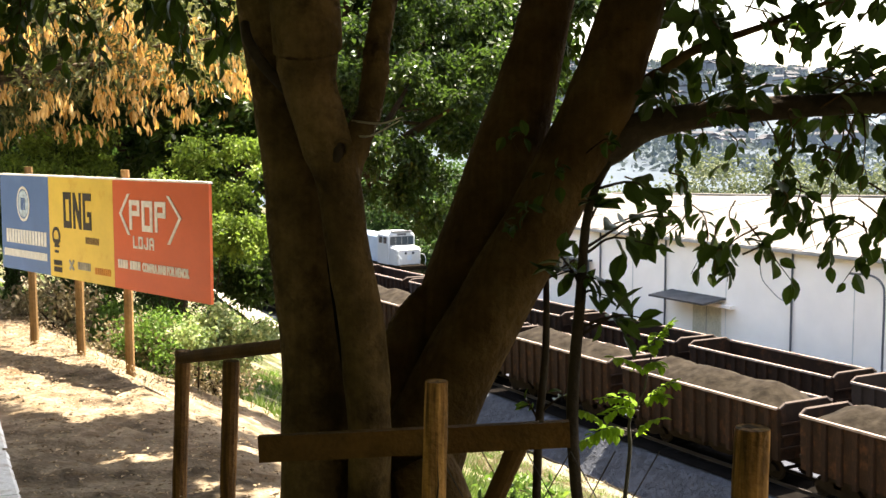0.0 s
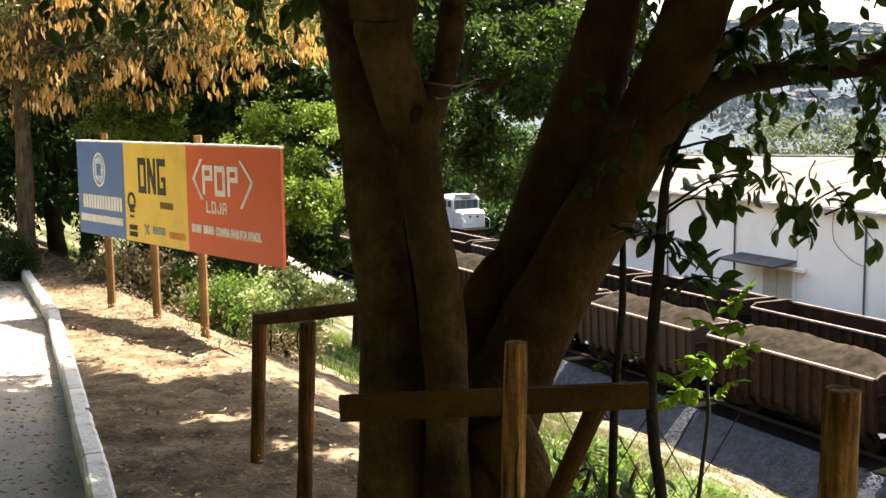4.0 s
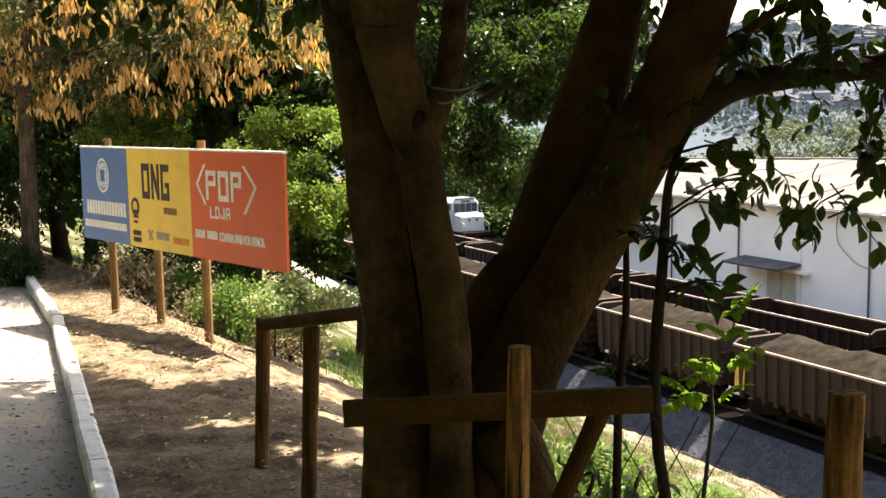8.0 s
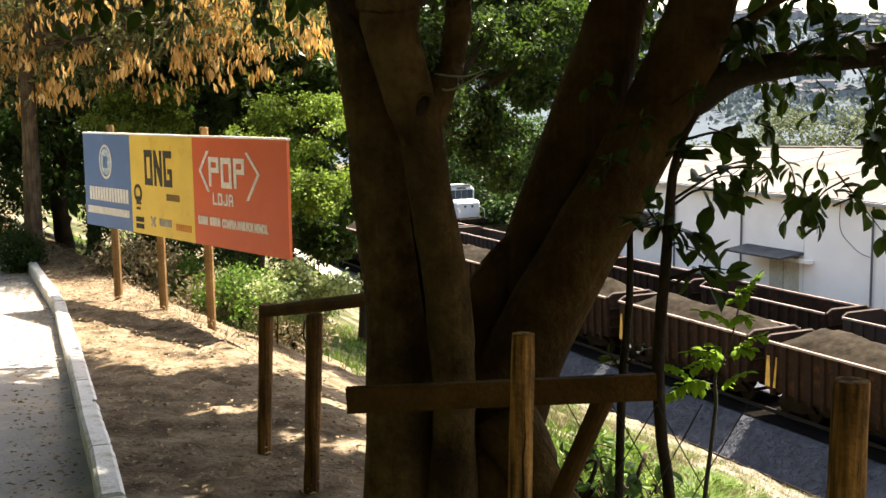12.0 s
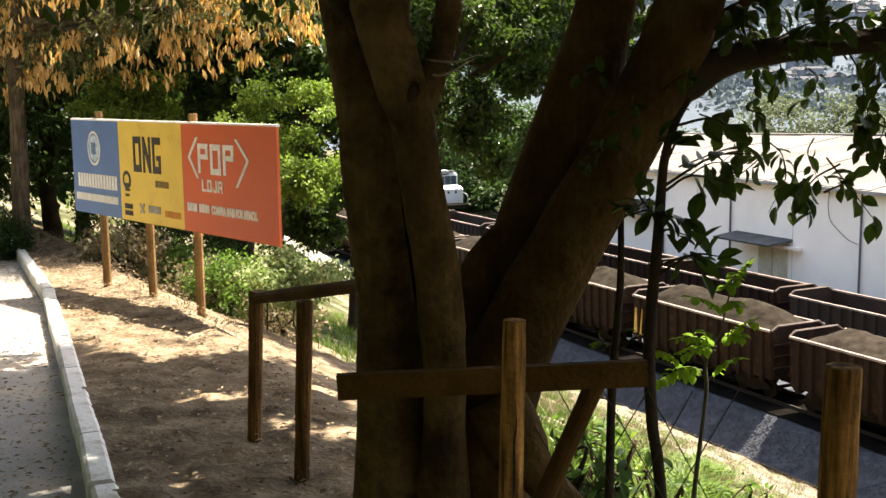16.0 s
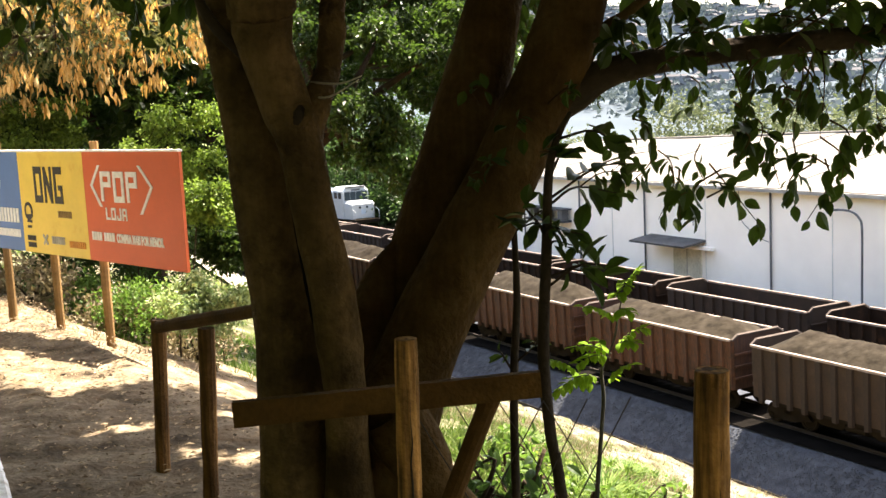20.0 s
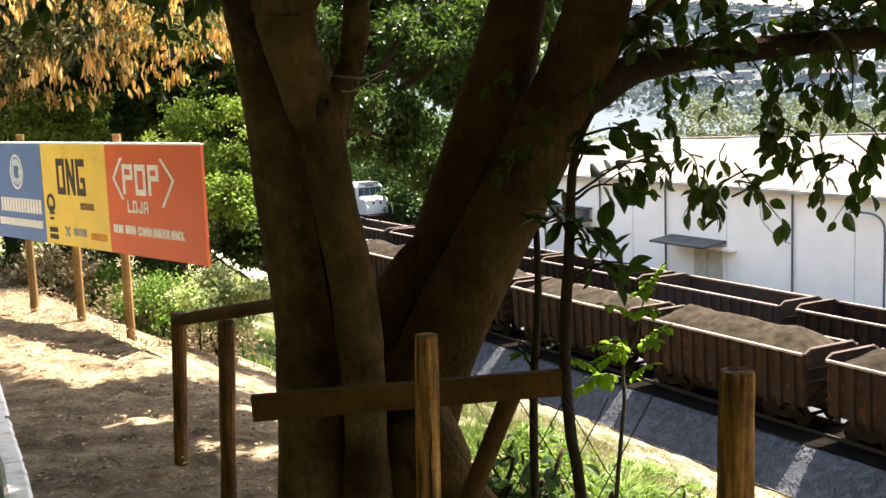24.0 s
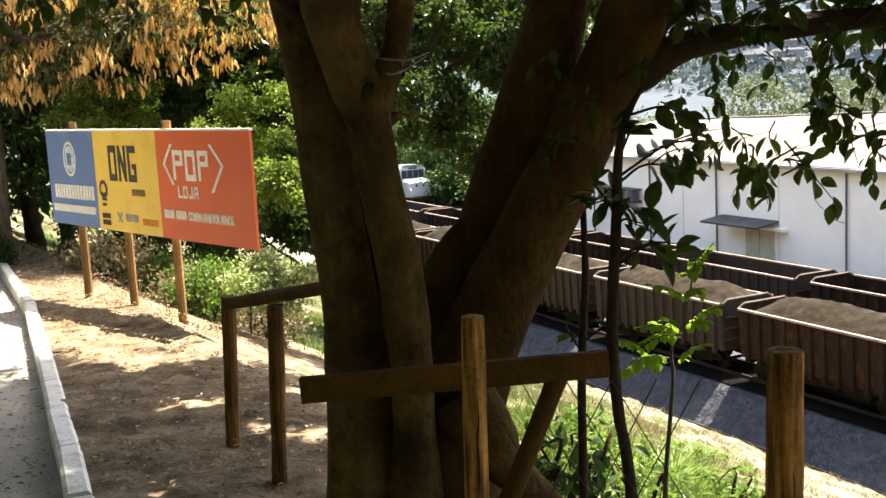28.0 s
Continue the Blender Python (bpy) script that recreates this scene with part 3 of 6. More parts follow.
def letter(parent, ch, x, y, w, h, mat, z=0.018):
    me = Mesh()
    if ch == "N":
        me.prism([(x, y), (x + .24 * w, y), (x + .24 * w, y + .62 * h), (x + .76 * w, y), (x + w, y), (x + w, y + h), (x + .76 * w, y + h), (x + .76 * w, y + .4 * h), (x + .24 * w, y + h), (x, y + h)], 0.006, Matrix.Translation((0, 0, z - 0.003)))
    else:
        for a0, b0, a1, b1 in STROKES[ch]:
            me.box((x + w * (a0 + a1) / 2, y + h * (b0 + b1) / 2, z), (w * (a1 - a0), h * (b1 - b0), 0.006))
    part("letter", me, mat, parent)


def disc(parent, name, cx, cy, rx, ry, mat, hole=0.0, z=0.018, n=28):
    me = Mesh()
    o = [(cx + rx * math.cos(2 * math.pi * k / n), cy + ry * math.sin(2 * math.pi * k / n)) for k in range(n)]
    if not hole:
        me.prism(o, 0.005, Matrix.Translation((0, 0, z - 0.002)))
    else:
        vs = [(x, y, z + 0.003) for x, y in o] + [(cx + (x - cx) * hole, cy + (y - cy) * hole, z + 0.003) for x, y in o] + [(x, y, z - 0.002) for x, y in o]
        me.add(vs, [(k, (k + 1) % n, n + (k + 1) % n, n + k) for k in range(n)] + [(k, 2 * n + k, 2 * n + (k + 1) % n, (k + 1) % n) for k in range(n)])
    part(name, me, mat, parent)


disc(sign, "emblem", 0.62, 0.77, 0.165, 0.20, M_WHITE, 0.86)
disc(sign, "emblem_field", 0.62, 0.77, 0.125, 0.155, material("pale_blue_paint", (0.42, 0.52, 0.62), 0.6, scale=20, spread=0.4, fine=60, bump=0.0), 0.0)
bars(sign, "emblem_bar", 0.56, 0.68, 0.70, 0.84, M_BLUE, 3, 0.5, 0.024)
bars(sign, "writing_bar", 0.13, 1.2, 0.31, 0.47, M_WHITE, 14, 0.32)
bars(sign, "writing_bar", 0.06, 1.2, 0.15, 0.235, M_WHITE, 24, 0.3)
x = 1.272 + 0.36
for ch in "ONG":
    letter(sign, ch, x, 0.55, 0.18, 0.385, M_BLACK)
    x += 0.226
bars(sign, "writing_bar", 2.12, 2.42, 0.405, 0.475, material("brown_ink", (0.22, 0.13, 0.04), 0.6, scale=4, fine=20, bump=0.02), 8, 0.35)
disc(sign, "globe_emblem", 1.44, 0.45, 0.095, 0.10, M_BLACK, 0.62)
for k in range(3):
    part("globe_stripe", Mesh().box((1.46 - 0.012 * k, 0.40 - 0.06 * k, 0.018), (0.13 - 0.02 * k, 0.028, 0.006)), M_BLACK, sign)
bars(sign, "writing_bar", 1.36, 1.56, 0.13, 0.185, M_BLACK, 6, 0.3)
bars(sign, "writing_bar", 1.36, 1.56, 0.055, 0.11, M_BLACK, 6, 0.3)
M_GREYINK = material("grey_sign_paint", (0.36, 0.33, 0.28), 0.6, scale=4, fine=20, bump=0.02)
M_ORANGE = material("orange_sign_paint", (0.70, 0.27, 0.03), 0.6, scale=4, fine=20, bump=0.02)
part("cross_mark", Mesh().box((1.79, 0.155, 0.018), (0.14, 0.028, 0.006), Matrix.Rotation(0.8, 3, "Z")).box((1.79, 0.155, 0.021), (0.14, 0.028, 0.006), Matrix.Rotation(-0.8, 3, "Z")), M_GREYINK, sign)
bars(sign, "writing_bar", 1.93, 2.22, 0.12, 0.20, M_GREYINK, 7, 0.3)
bars(sign, "writing_bar", 2.31, 2.66, 0.10, 0.17, M_ORANGE, 8, 0.3)
R0 = 2.732
RW = LEN - R0
for x0, x1, y1 in ((0.17, 0.075, 0.0), (0.59, 0.71, -0.05)):
    zt = Matrix.Translation((0, 0, 0.015))
    for ya, yb in ((0.96, 0.76), (0.76, 0.55 + y1)):
        xa, xb = (x0, x1) if ya > 0.9 else (x1, x0)
        xa, xb = R0 + xa * RW, R0 + xb * RW
        part("chevron_stroke", Mesh().prism([(xa, ya), (xb, yb), (xb + 0.045, yb), (xa + 0.045, ya)], 0.006, zt), M_WHITE, sign)
for k, ch in enumerate("POP"):
    letter(sign, ch, R0 + RW * 0.19 + k * 0.245, 0.60 + (0.05 if ch == "P" else 0.0), 0.2, 0.25 if ch == "P" else 0.30, M_WHITE)
for k, ch in enumerate("LOJA"):
    letter(sign, ch, R0 + RW * 0.225 + k * 0.105, 0.425, 0.084, 0.12, M_WHITE)
bars(sign, "writing_bar", R0 + RW * 0.045, R0 + RW * 0.16, 0.21, 0.295, M_WHITE, 4, 0.22)
bars(sign, "writing_bar", R0 + RW * 0.18, R0 + RW * 0.30, 0.21, 0.295, M_WHITE, 4, 0.22)
cu = bpy.data.curves.new("slogan", "FONT")
cu.body, cu.size, cu.extrude = "COMPRA MAIS POR MENOS.", 0.115, 0.003
cu.offset = 0.006
tmp = bpy.data.objects.new("slogan", cu)
scene.collection.objects.link(tmp)
bpy.context.view_layer.update()
sl = bpy.data.meshes.new_from_object(tmp)
bpy.data.objects.remove(tmp)
sl.materials.append(M_WHITE)
xs = [v.co.x for v in sl.vertices]
for v in sl.vertices:
    v.co = (R0 + RW * 0.32 + (v.co.x - min(xs)) * RW * 0.48 / (max(xs) - min(xs)), 0.21 + v.co.y, 0.018 + v.co.z)
part("slogan", sl, None, sign)
part("frame_strip", Mesh().box((LEN / 2, 1.1, -0.005), (LEN, 0.02, 0.045)), M_WHITE, sign, "pale top strip")

# ---------------------------------------------------------------- kerb stones
kerb = tagged(new("kerb"), "white-painted concrete kerb stones edging the road", "kerb", kind="structure")
kme = Mesh()
kme.v, kme.f = [], []
L_, W_, H_ = 0.985, 0.13, 0.34
for x in (-L_ / 2, L_ / 2):
    for y, z in ((-W_ / 2, -H_), (-W_ / 2, -0.02), (-W_ / 2 + 0.02, 0.0), (W_ / 2 - 0.02, 0.0), (W_ / 2, -0.02), (W_ / 2, -H_)):
        kme.v.append((x, y, z))
kme.f = [(0, 1, 2, 3, 4, 5), (11, 10, 9, 8, 7, 6)] + [(k + 1, k, 6 + k, 7 + k) for k in range(5)]
KERB_ME = kme.data("kerb_stone", M_KERB)
s = 5.5
while s > -42:
    a, b = at(s, kerb_line(s)), at(s - 1.0, kerb_line(s - 1.0))
    m_ = (a + b) / 2
    st = part("kerb_stone", KERB_ME, None, kerb)
    dv = b - a
    st.matrix_world = pose(m_.x, m_.y, verge(s - 0.5, 1.0) + 0.025 + random.uniform(-0.014, 0.014), 0, math.degrees(math.atan2(0.05 * abs(dv.y), 1)) + random.uniform(-0.6, 0.6), math.degrees(math.atan2(dv.y, dv.x)) + random.uniform(-0.9, 0.9))
    s -= 1.0

# ---------------------------------------------------------------- trains
PITCH, BODY, RIM_N, RIM_F = 10.85, 9.8, -8.7, -9.15
WL, WW, Z0, Z1 = BODY, 1.5, 1.02, 3.1


def sheet(p, q, r, t, th, inward):
    """A steel plate p q r t with thickness."""
    n = Vector(inward).normalized() * th
    a = [Vector(x) for x in (p, q, r, t)]
    return Mesh().add(a + [x + n for x in a], [(0, 1, 2, 3), (7, 6, 5, 4), (0, 4, 5, 1), (1, 5, 6, 2), (2, 6, 7, 3), (3, 7, 4, 0)])


END_UP = 0.21


def wagon_meshes(paint, tag):
    d = {}
    c = 0.07
    for nm, y, iy in (("side_a", -WW, 1), ("side_b", WW, -1)):
        yb = y * 0.93
        me = sheet((c, yb, Z0), (WL - c, yb, Z0), (WL - c, y, Z1), (c, y, Z1), 0.03, (0, iy, 0))
        for x0, x1 in ((c, 0.0), (WL - c, WL)):
            yy = y - math.copysign(0.14, y)
            me2 = sheet((x0, yb, Z0), (x1, yy * 0.93, Z0), (x1, yy, Z1 + 0.02), (x0, y, Z1), 0.03, (0, iy, 0))
            me.add(me2.v, me2.f)
        d[nm] = me.data("side_panel", paint)
        rim = Mesh()
        rim.box((WL / 2, y + math.copysign(0.02, y), Z1 + 0.02), (WL - 2 * c, 0.13, 0.09))
        d["rim" + nm[-2:]] = rim.data("top_rim", M_RIM)
    for nm, x, ix in (("end_a", 0.0, 1), ("end_b", WL, -1)):
        e = sheet((x, -WW * 0.93 + 0.13, Z0), (x, WW * 0.93 - 0.13, Z0), (x, WW - 0.14, Z1 + 0.02), (x, -WW + 0.14, Z1 + 0.02), 0.03, (ix, 0, 0))
        e2 = sheet((x, -WW + 0.14, Z1 + 0.02), (x, WW - 0.14, Z1 + 0.02), (x, WW - 0.36, Z1 + END_UP), (x, -WW + 0.36, Z1 + END_UP), 0.03, (ix, 0, 0))
        e.add(e2.v, e2.f)
        d[nm] = e.data("end_panel", paint)
    d["end_rim"] = Mesh().tube([(0, -WW + 0.05, 0.02, 0.06), (0, -WW + 0.36, END_UP, 0.06)], 4).tube([(0, -WW + 0.33, END_UP, 0.06), (0, WW - 0.33, END_UP, 0.06)], 4).tube([(0, WW - 0.36, END_UP, 0.06), (0, WW - 0.05, 0.02, 0.06)], 4).data("end_rim", M_RIM_DARK)
    d["end_rib"] = Mesh().box((0, 0, 0), (0.09, 2 * (WW - 0.17), 0.09)).data("end_rib", paint)
    rib = Mesh()
    rib.add([(-0.15, 0, Z1 - 0.04), (0.15, 0, Z1 - 0.04), (0.13, 0.105, Z0 - 0.16), (-0.13, 0.105, Z0 - 0.16),
             (-0.12, -0.085, Z1 - 0.06), (0.12, -0.085, Z1 - 0.06), (0.085, -0.03, Z0 - 0.16), (-0.085, -0.03, Z0 - 0.16)],
            [(4, 7, 6, 5), (0, 3, 7, 4), (1, 5, 6, 2), (0, 4, 5, 1), (3, 2, 6, 7)])
    d["rib"] = rib.data("rib", paint)
    d["floor"] = Mesh().box((WL / 2, 0, Z0 + 0.04), (WL - 0.2, 2 * WW * 0.9, 0.06)).data("floor", paint)
    return d


WAGON_SETS = [wagon_meshes(M_WAGON, 0),
              wagon_meshes(material("orange_rust_steel", (0.074, 0.0255, 0.0082), 0.9, scale=1.6, spread=0.45, fine=14, bump=0.2, rand=0.25, grain=0.5, patch=((0.026, 0.014, 0.0085), 1.6, 0.46, 0.66)), 1),
              wagon_meshes(material("dusty_grey_brown_steel", (0.0255, 0.0130, 0.0060), 0.9, scale=1.1, spread=0.3, fine=14, bump=0.2, rand=0.2, patch=((0.036, 0.0195, 0.0105), 1.6, 0.54, 0.72)), 2)]
M_YEL_END = material("faded_yellow_paint", (0.55, 0.32, 0.06), 0.7, scale=3, spread=0.3, fine=20, bump=0.1)
YEL_ME = Mesh().box((0.46, -WW * 0.965 - 0.035, 2.05), (0.62, 0.02, 1.7), Matrix.Rotation(-0.05, 3, "X")).data("yellow_plate", M_YEL_END)
SILL_ME = Mesh().box((WL / 2, 0, Z0 - 0.12), (WL + 0.3, 0.5, 0.26)).box((WL / 2, -1.3, Z0 - 0.06), (WL - 2.2, 0.1, 0.14)).box((WL / 2, 1.3, Z0 - 0.06), (WL - 2.2, 0.1, 0.14)).data("centre_sill", M_BOGIE)
CPL_ME = Mesh().box((0, 0, Z0 - 0.15), (0.62, 0.16, 0.18)).box((0.2, 0, Z0 - 0.15), (0.2, 0.3, 0.26)).data("coupler", M_BOGIE)
HOP_ME = Mesh().add([(-1.1, -1.25, 0), (1.1, -1.25, 0), (1.1, 1.25, 0), (-1.1, 1.25, 0), (-0.5, -1.0, -0.55), (0.5, -1.0, -0.55), (0.5, 1.0, -0.55), (-0.5, 1.0, -0.55)],
                    [(3, 2, 1, 0), (4, 5, 6, 7), (0, 1, 5, 4), (1, 2, 6, 5), (2, 3, 7, 6), (3, 0, 4, 7)]).data("discharge_hopper", M_BOGIE)
TANK_ME = Mesh().tube([(-0.45, 0, 0, 0.16), (0.45, 0, 0, 0.16)], 10).data("brake_cylinder", M_BOGIE)
FRAME_ME = Mesh()
for y in (-0.98, 0.98):
    FRAME_ME.add([(x, yy, z) for yy in (y - 0.07, y + 0.07) for x, z in ((-1.15, 0.42), (-0.95, 0.62), (-0.4, 0.78), (0.4, 0.78), (0.95, 0.62), (1.15, 0.42), (0.75, 0.36), (0.3, 0.22), (-0.3, 0.22), (-0.75, 0.36))],
                 [tuple(range(10)), tuple(range(19, 9, -1))] + [((k + 1) % 10, k, 10 + k, 10 + (k + 1) % 10) for k in range(10)])
FRAME_ME.box((0, 0, 0.6), (0.36, 2.1, 0.24))
FRAME_ME = FRAME_ME.data("bogie_frame", M_BOGIE)
WHEEL = Mesh()
for y in (-0.8, 0.8):
    n = 20
    WHEEL.v += [(r * math.cos(2 * math.pi * k / n), y + o, r * math.sin(2 * math.pi * k / n)) for o, r in ((-0.06, 0.40), (0.05, 0.43), (0.06, 0.43), (-0.06, 0.32), (-0.02, 0.30), (-0.03, 0.1)) for k in range(n)]
    o0 = len(WHEEL.v) - 6 * n
    for a_, b_ in ((0, 1), (1, 2), (3, 0), (4, 3), (5, 4)):
        WHEEL.f += [(o0 + a_ * n + k, o0 + b_ * n + k, o0 + b_ * n + (k + 1) % n, o0 + a_ * n + (k + 1) % n) for k in range(n)]
    WHEEL.f += [tuple(o0 + 5 * n + k for k in range(n)), tuple(o0 + 2 * n + k for k in range(n - 1, -1, -1))]
WHEEL.tube([(0, -1.05, 0, 0.075), (0, 1.05, 0, 0.075)], 8)
WHEEL_ME = WHEEL.data("wheelset", M_BOGIE)


def ore_mesh(seed, top):
    me = Mesh()
    nx, ny = 40, 12
    for i in range(nx):
        for j in range(ny):
            x, y = 0.12 + (WL - 0.24) * i / (nx - 1), -1.44 + 2.88 * j / (ny - 1)
            cut = max(0.0, 0.55 - min(x, WL - x)) * 0.9
            y = max(-1.44 + cut, min(1.44 - cut, y))
            e = min(1.0, (min(x, WL - x) - 0.12) / 1.5)
            hump = 0.5 + 0.5 * math.cos((x / WL * 2.6 + seed) * 2 * math.pi)
            prof = max(0.0, 1 - abs(y + 0.1 * math.sin(seed * 3 + x)) / 1.46) ** 0.7
            h = 3.0 + top * e ** 0.8 * prof * (0.86 + 0.14 * hump) + 0.07 * noise.noise(Vector((x * 1.1, y * 1.3, seed))) * e - 0.12 * (1 - e)
            me.v.append((x, y, h + 0.06 * noise.noise(Vector((x * 3, y * 3, seed))) + 0.03 * noise.noise(Vector((x * 8, y * 8, seed)))))
    me.f = [(i * ny + j, (i + 1) * ny + j, (i + 1) * ny + j + 1, i * ny + j + 1) for i in range(nx - 1) for j in range(ny - 1)]
    return me.data("ore_load", M_ORE, True)


ORES = [ore_mesh(0.0, 0.85), ore_mesh(5.37, 0.75), ore_mesh(9.2, 0.9), ore_mesh(13.61, 0.65), ore_mesh(17.7, 0.8)]
NEAR_N, FAR_N = 42, 12
N_RIB = 13


def wagon(name, label, group, loaded, k, variant, yellow=False):
    w = thing(name, label, "rail wagon", group)
    S = WAGON_SETS[variant]
    for nm in ("side_a", "side_b"):
        part("side_panel", S[nm], None, w)
        part("top_rim", S["rim" + nm[-2:]], None, w, "worn bright top rim")
    for nm, x in (("end_a", 0.0), ("end_b", WL)):
        part("end_panel", S[nm], None, w)
        part("end_rim", S["end_rim"], None, w).location = (x, 0, Z1)
        for z in (1.5, 2.0, 2.5):
            part("end_rib", S["end_rib"], None, w).location = (x + (-0.04 if x == 0 else 0.04), 0, z)
    for i in range(N_RIB):
        x = 0.55 + (WL - 1.1) * i / (N_RIB - 1)
        part("rib", S["rib"], None, w).location = (x, -WW, 0)
        if not loaded and i % 3 == 0:
            r = part("rib", S["rib"], None, w)
            r.location, r.rotation_euler = (x, WW, 0), (0, 0, math.pi)
    part("floor", S["floor"], None, w)
    part("centre_sill", SILL_ME, None, w)
    part("coupler", CPL_ME, None, w).location = (-0.3, 0, 0)
    c2 = part("coupler", CPL_ME, None, w)
    c2.location, c2.rotation_euler = (WL + 0.3, 0, 0), (0, 0, math.pi)
    for x in (3.6, 6.2):
        part("discharge_hopper", HOP_ME, None, w).location = (x, 0, Z0)
    part("brake_cylinder", TANK_ME, None, w).location = (4.9, -1.1, 0.72)
    for x in (1.55, WL - 1.55):
        bg = part("bogie", FRAME_ME, None, w)
        bg.location = (x, 0, 0.05)
        for o in (-0.85, 0.85):
            part("wheelset", WHEEL_ME, None, bg).location = (o, 0, 0.38)
    if yellow:
        part("yellow_plate", YEL_ME, None, w, "faded yellow end plate")
    if loaded:
        part("ore_load", ORES[k % 5], None, w, "heaped brown iron ore")
    return w


near_wagons = []
for k in range(NEAR_N):
    v = 1 if k in (17, 18) else (0, 2, 0, 0, 0, 0, 2, 0)[(k * 5 + k // 8) % 8]
    yl = k in (22, 26, 27, 31)
    near_wagons.append(wagon("ore_wagon", ("rusty brown", "orange-rust", "dusty grey-brown")[v] + " open rail wagon heaped with iron ore, rolling", "loaded ore train", True, k, v, yl))
far_wagons = [wagon("empty_wagon", "rusty brown open rail wagon, empty, on the far track", "empty ore train", False, k, (0, 2, 0, 0)[k % 4]) for k in range(FAR_N)]

# ---------------------------------------------------------------- rails and sleepers
M_RAIL = material("rail_steel", (0.022, 0.016, 0.012), 0.6, metal=0.3, scale=1.0, fine=8, bump=0.05)
ROT_RAIL = Matrix.Rotation(math.radians(YAW_RAIL), 3, "Z")
for Dc, zt in ((34.1, RIM_N - 3.1), (42.3, RIM_F - 3.1)):
    tr_ = tagged(new("railway_track"), "steel rails on concrete sleepers in grey ballast", "railway track", kind="structure")
    for o in (-0.8, 0.8):
        part("rail", Mesh().box(at(-50, Dc + o, zt - 0.02), (190, 0.07, 0.05), ROT_RAIL).box(at(-50, Dc + o, zt - 0.13), (190, 0.15, 0.03), ROT_RAIL).box(at(-50, Dc + o, zt - 0.08), (190, 0.02, 0.12), ROT_RAIL), M_RAIL, tr_)
    # sleepers far darker than concrete: shade under the wagons is in their colour
    sl_me = Mesh().box((0, 0, 0), (0.24, 2.5, 0.16), None, 0.03).data("sleeper", material("shade_dark_sleeper", (0.008, 0.007, 0.006), 0.95, spec=0.08, scale=2, fine=12, bump=0.2))
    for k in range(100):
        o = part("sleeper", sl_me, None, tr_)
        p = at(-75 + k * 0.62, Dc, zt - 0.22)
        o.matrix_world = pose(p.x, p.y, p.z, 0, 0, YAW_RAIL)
# Near-black strips that paint the shade beneath both trains
M_UNDERSHADE = material("shade_painted_track_bed", (0.006, 0.005, 0.0042), 1.0, spec=0.02, scale=2.0, spread=0.35, fine=10, bump=0.8)
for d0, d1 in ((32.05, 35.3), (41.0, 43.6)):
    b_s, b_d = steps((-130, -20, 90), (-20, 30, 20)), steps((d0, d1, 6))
    structure("track_bed", grid_mesh(b_s, b_d, 0.12, 0.05), M_UNDERSHADE, "gravel between and beside the rails, painted near black for the shade under the wagons", "gravel", True)
part_edge = Mesh()
for s_ in range(-75, 20, 5):
    part_edge.box(at(s_, 30.15, -13.36), (4.96, 0.08, 0.16), ROT_RAIL)
structure("drain_edge", part_edge, M_RAIL, "low rusty edging rail at the foot of the ballast", "edging")

# ---------------------------------------------------------------- warehouse
WALL_D = 48.0
ware = thing("warehouse", "long white plastered warehouse with a pale low-pitched roof", "building")
part("wall", Mesh().box(at(-36.5, WALL_D + 0.15, (-4.3 - 12.5) / 2), (87, 0.3, 8.2), ROT_RAIL), M_WALL, ware)
part("wall", Mesh().box(at(-80.1, WALL_D + 14, -8.2), (0.3, 28, 7.8), ROT_RAIL), M_WALL, ware)
part("wall", Mesh().box(at(7.1, WALL_D + 14, -8.2), (0.3, 28, 7.8), ROT_RAIL), M_WALL, ware)


def ridge_z(s):
    """Height of the ridge, which climbs gently towards the higher half of the roof."""
    return lerp(s, (-80, -60, -34, -30, 8), (-2.75, -2.2, -1.35, -1.3, -1.5))


for side in (0, 1):
    for k in range(22):
        s0, s1 = -80.6 + k * 4.0, -80.6 + (k + 1) * 4.0 - 0.02
        lo_, hi_ = (WALL_D - 0.4, WALL_D + 14) if side == 0 else (WALL_D + 28.4, WALL_D + 14)
        lift = 0.0 if k % 2 else 0.035
        a, b, c, d2 = at(s0, lo_, -4.22 + lift), at(s1, lo_, -4.22 + lift), at(s1, hi_, ridge_z(s1) + lift), at(s0, hi_, ridge_z(s0) + lift)
        part("roof_sheet", sheet(a, b, c, d2, 0.12, (0, 0, -1)), M_ROOF, ware)
part("ridge_cap", Mesh().tube([(*at(q_, WALL_D + 14, ridge_z(q_) + 0.03), 0.14) for q_ in range(-80, 8, 4)], 8), M_ROOF, ware)
part("eave_gutter", Mesh().box(at(-36.5, WALL_D - 0.42, -4.34), (88, 0.22, 0.2), ROT_RAIL), M_CONCRETE, ware, "grey eave gutter")
for s_ in (-77, -70, -63.2, -56.3, -45.5, -34.5, -24):
    p = at(s_, WALL_D - 0.09, 0)
    part("downpipe", Mesh().tube([(p.x, p.y, -12.4, 0.06), (p.x, p.y, -4.4, 0.06)], 8), M_STEEL, ware, "thin grey downpipe")
for s_ in (-59.7, -50.8, -41.2, -30.0):
    part("wall_joint", Mesh().box(at(s_, WALL_D - 0.005, -8.4), (0.06, 0.03, 7.9), ROT_RAIL), material("joint_stain", (0.60, 0.57, 0.53), 0.9, scale=1, fine=5, bump=0), ware)
dr = part("door", Mesh().box(at(-52.4, WALL_D - 0.03, -10.3), (2.5, 0.08, 4.1), ROT_RAIL), material("cream_door_paint", (0.62, 0.55, 0.42), 0.7, scale=1.5, spread=0.15, fine=8, bump=0.05), ware, "cream painted double door")
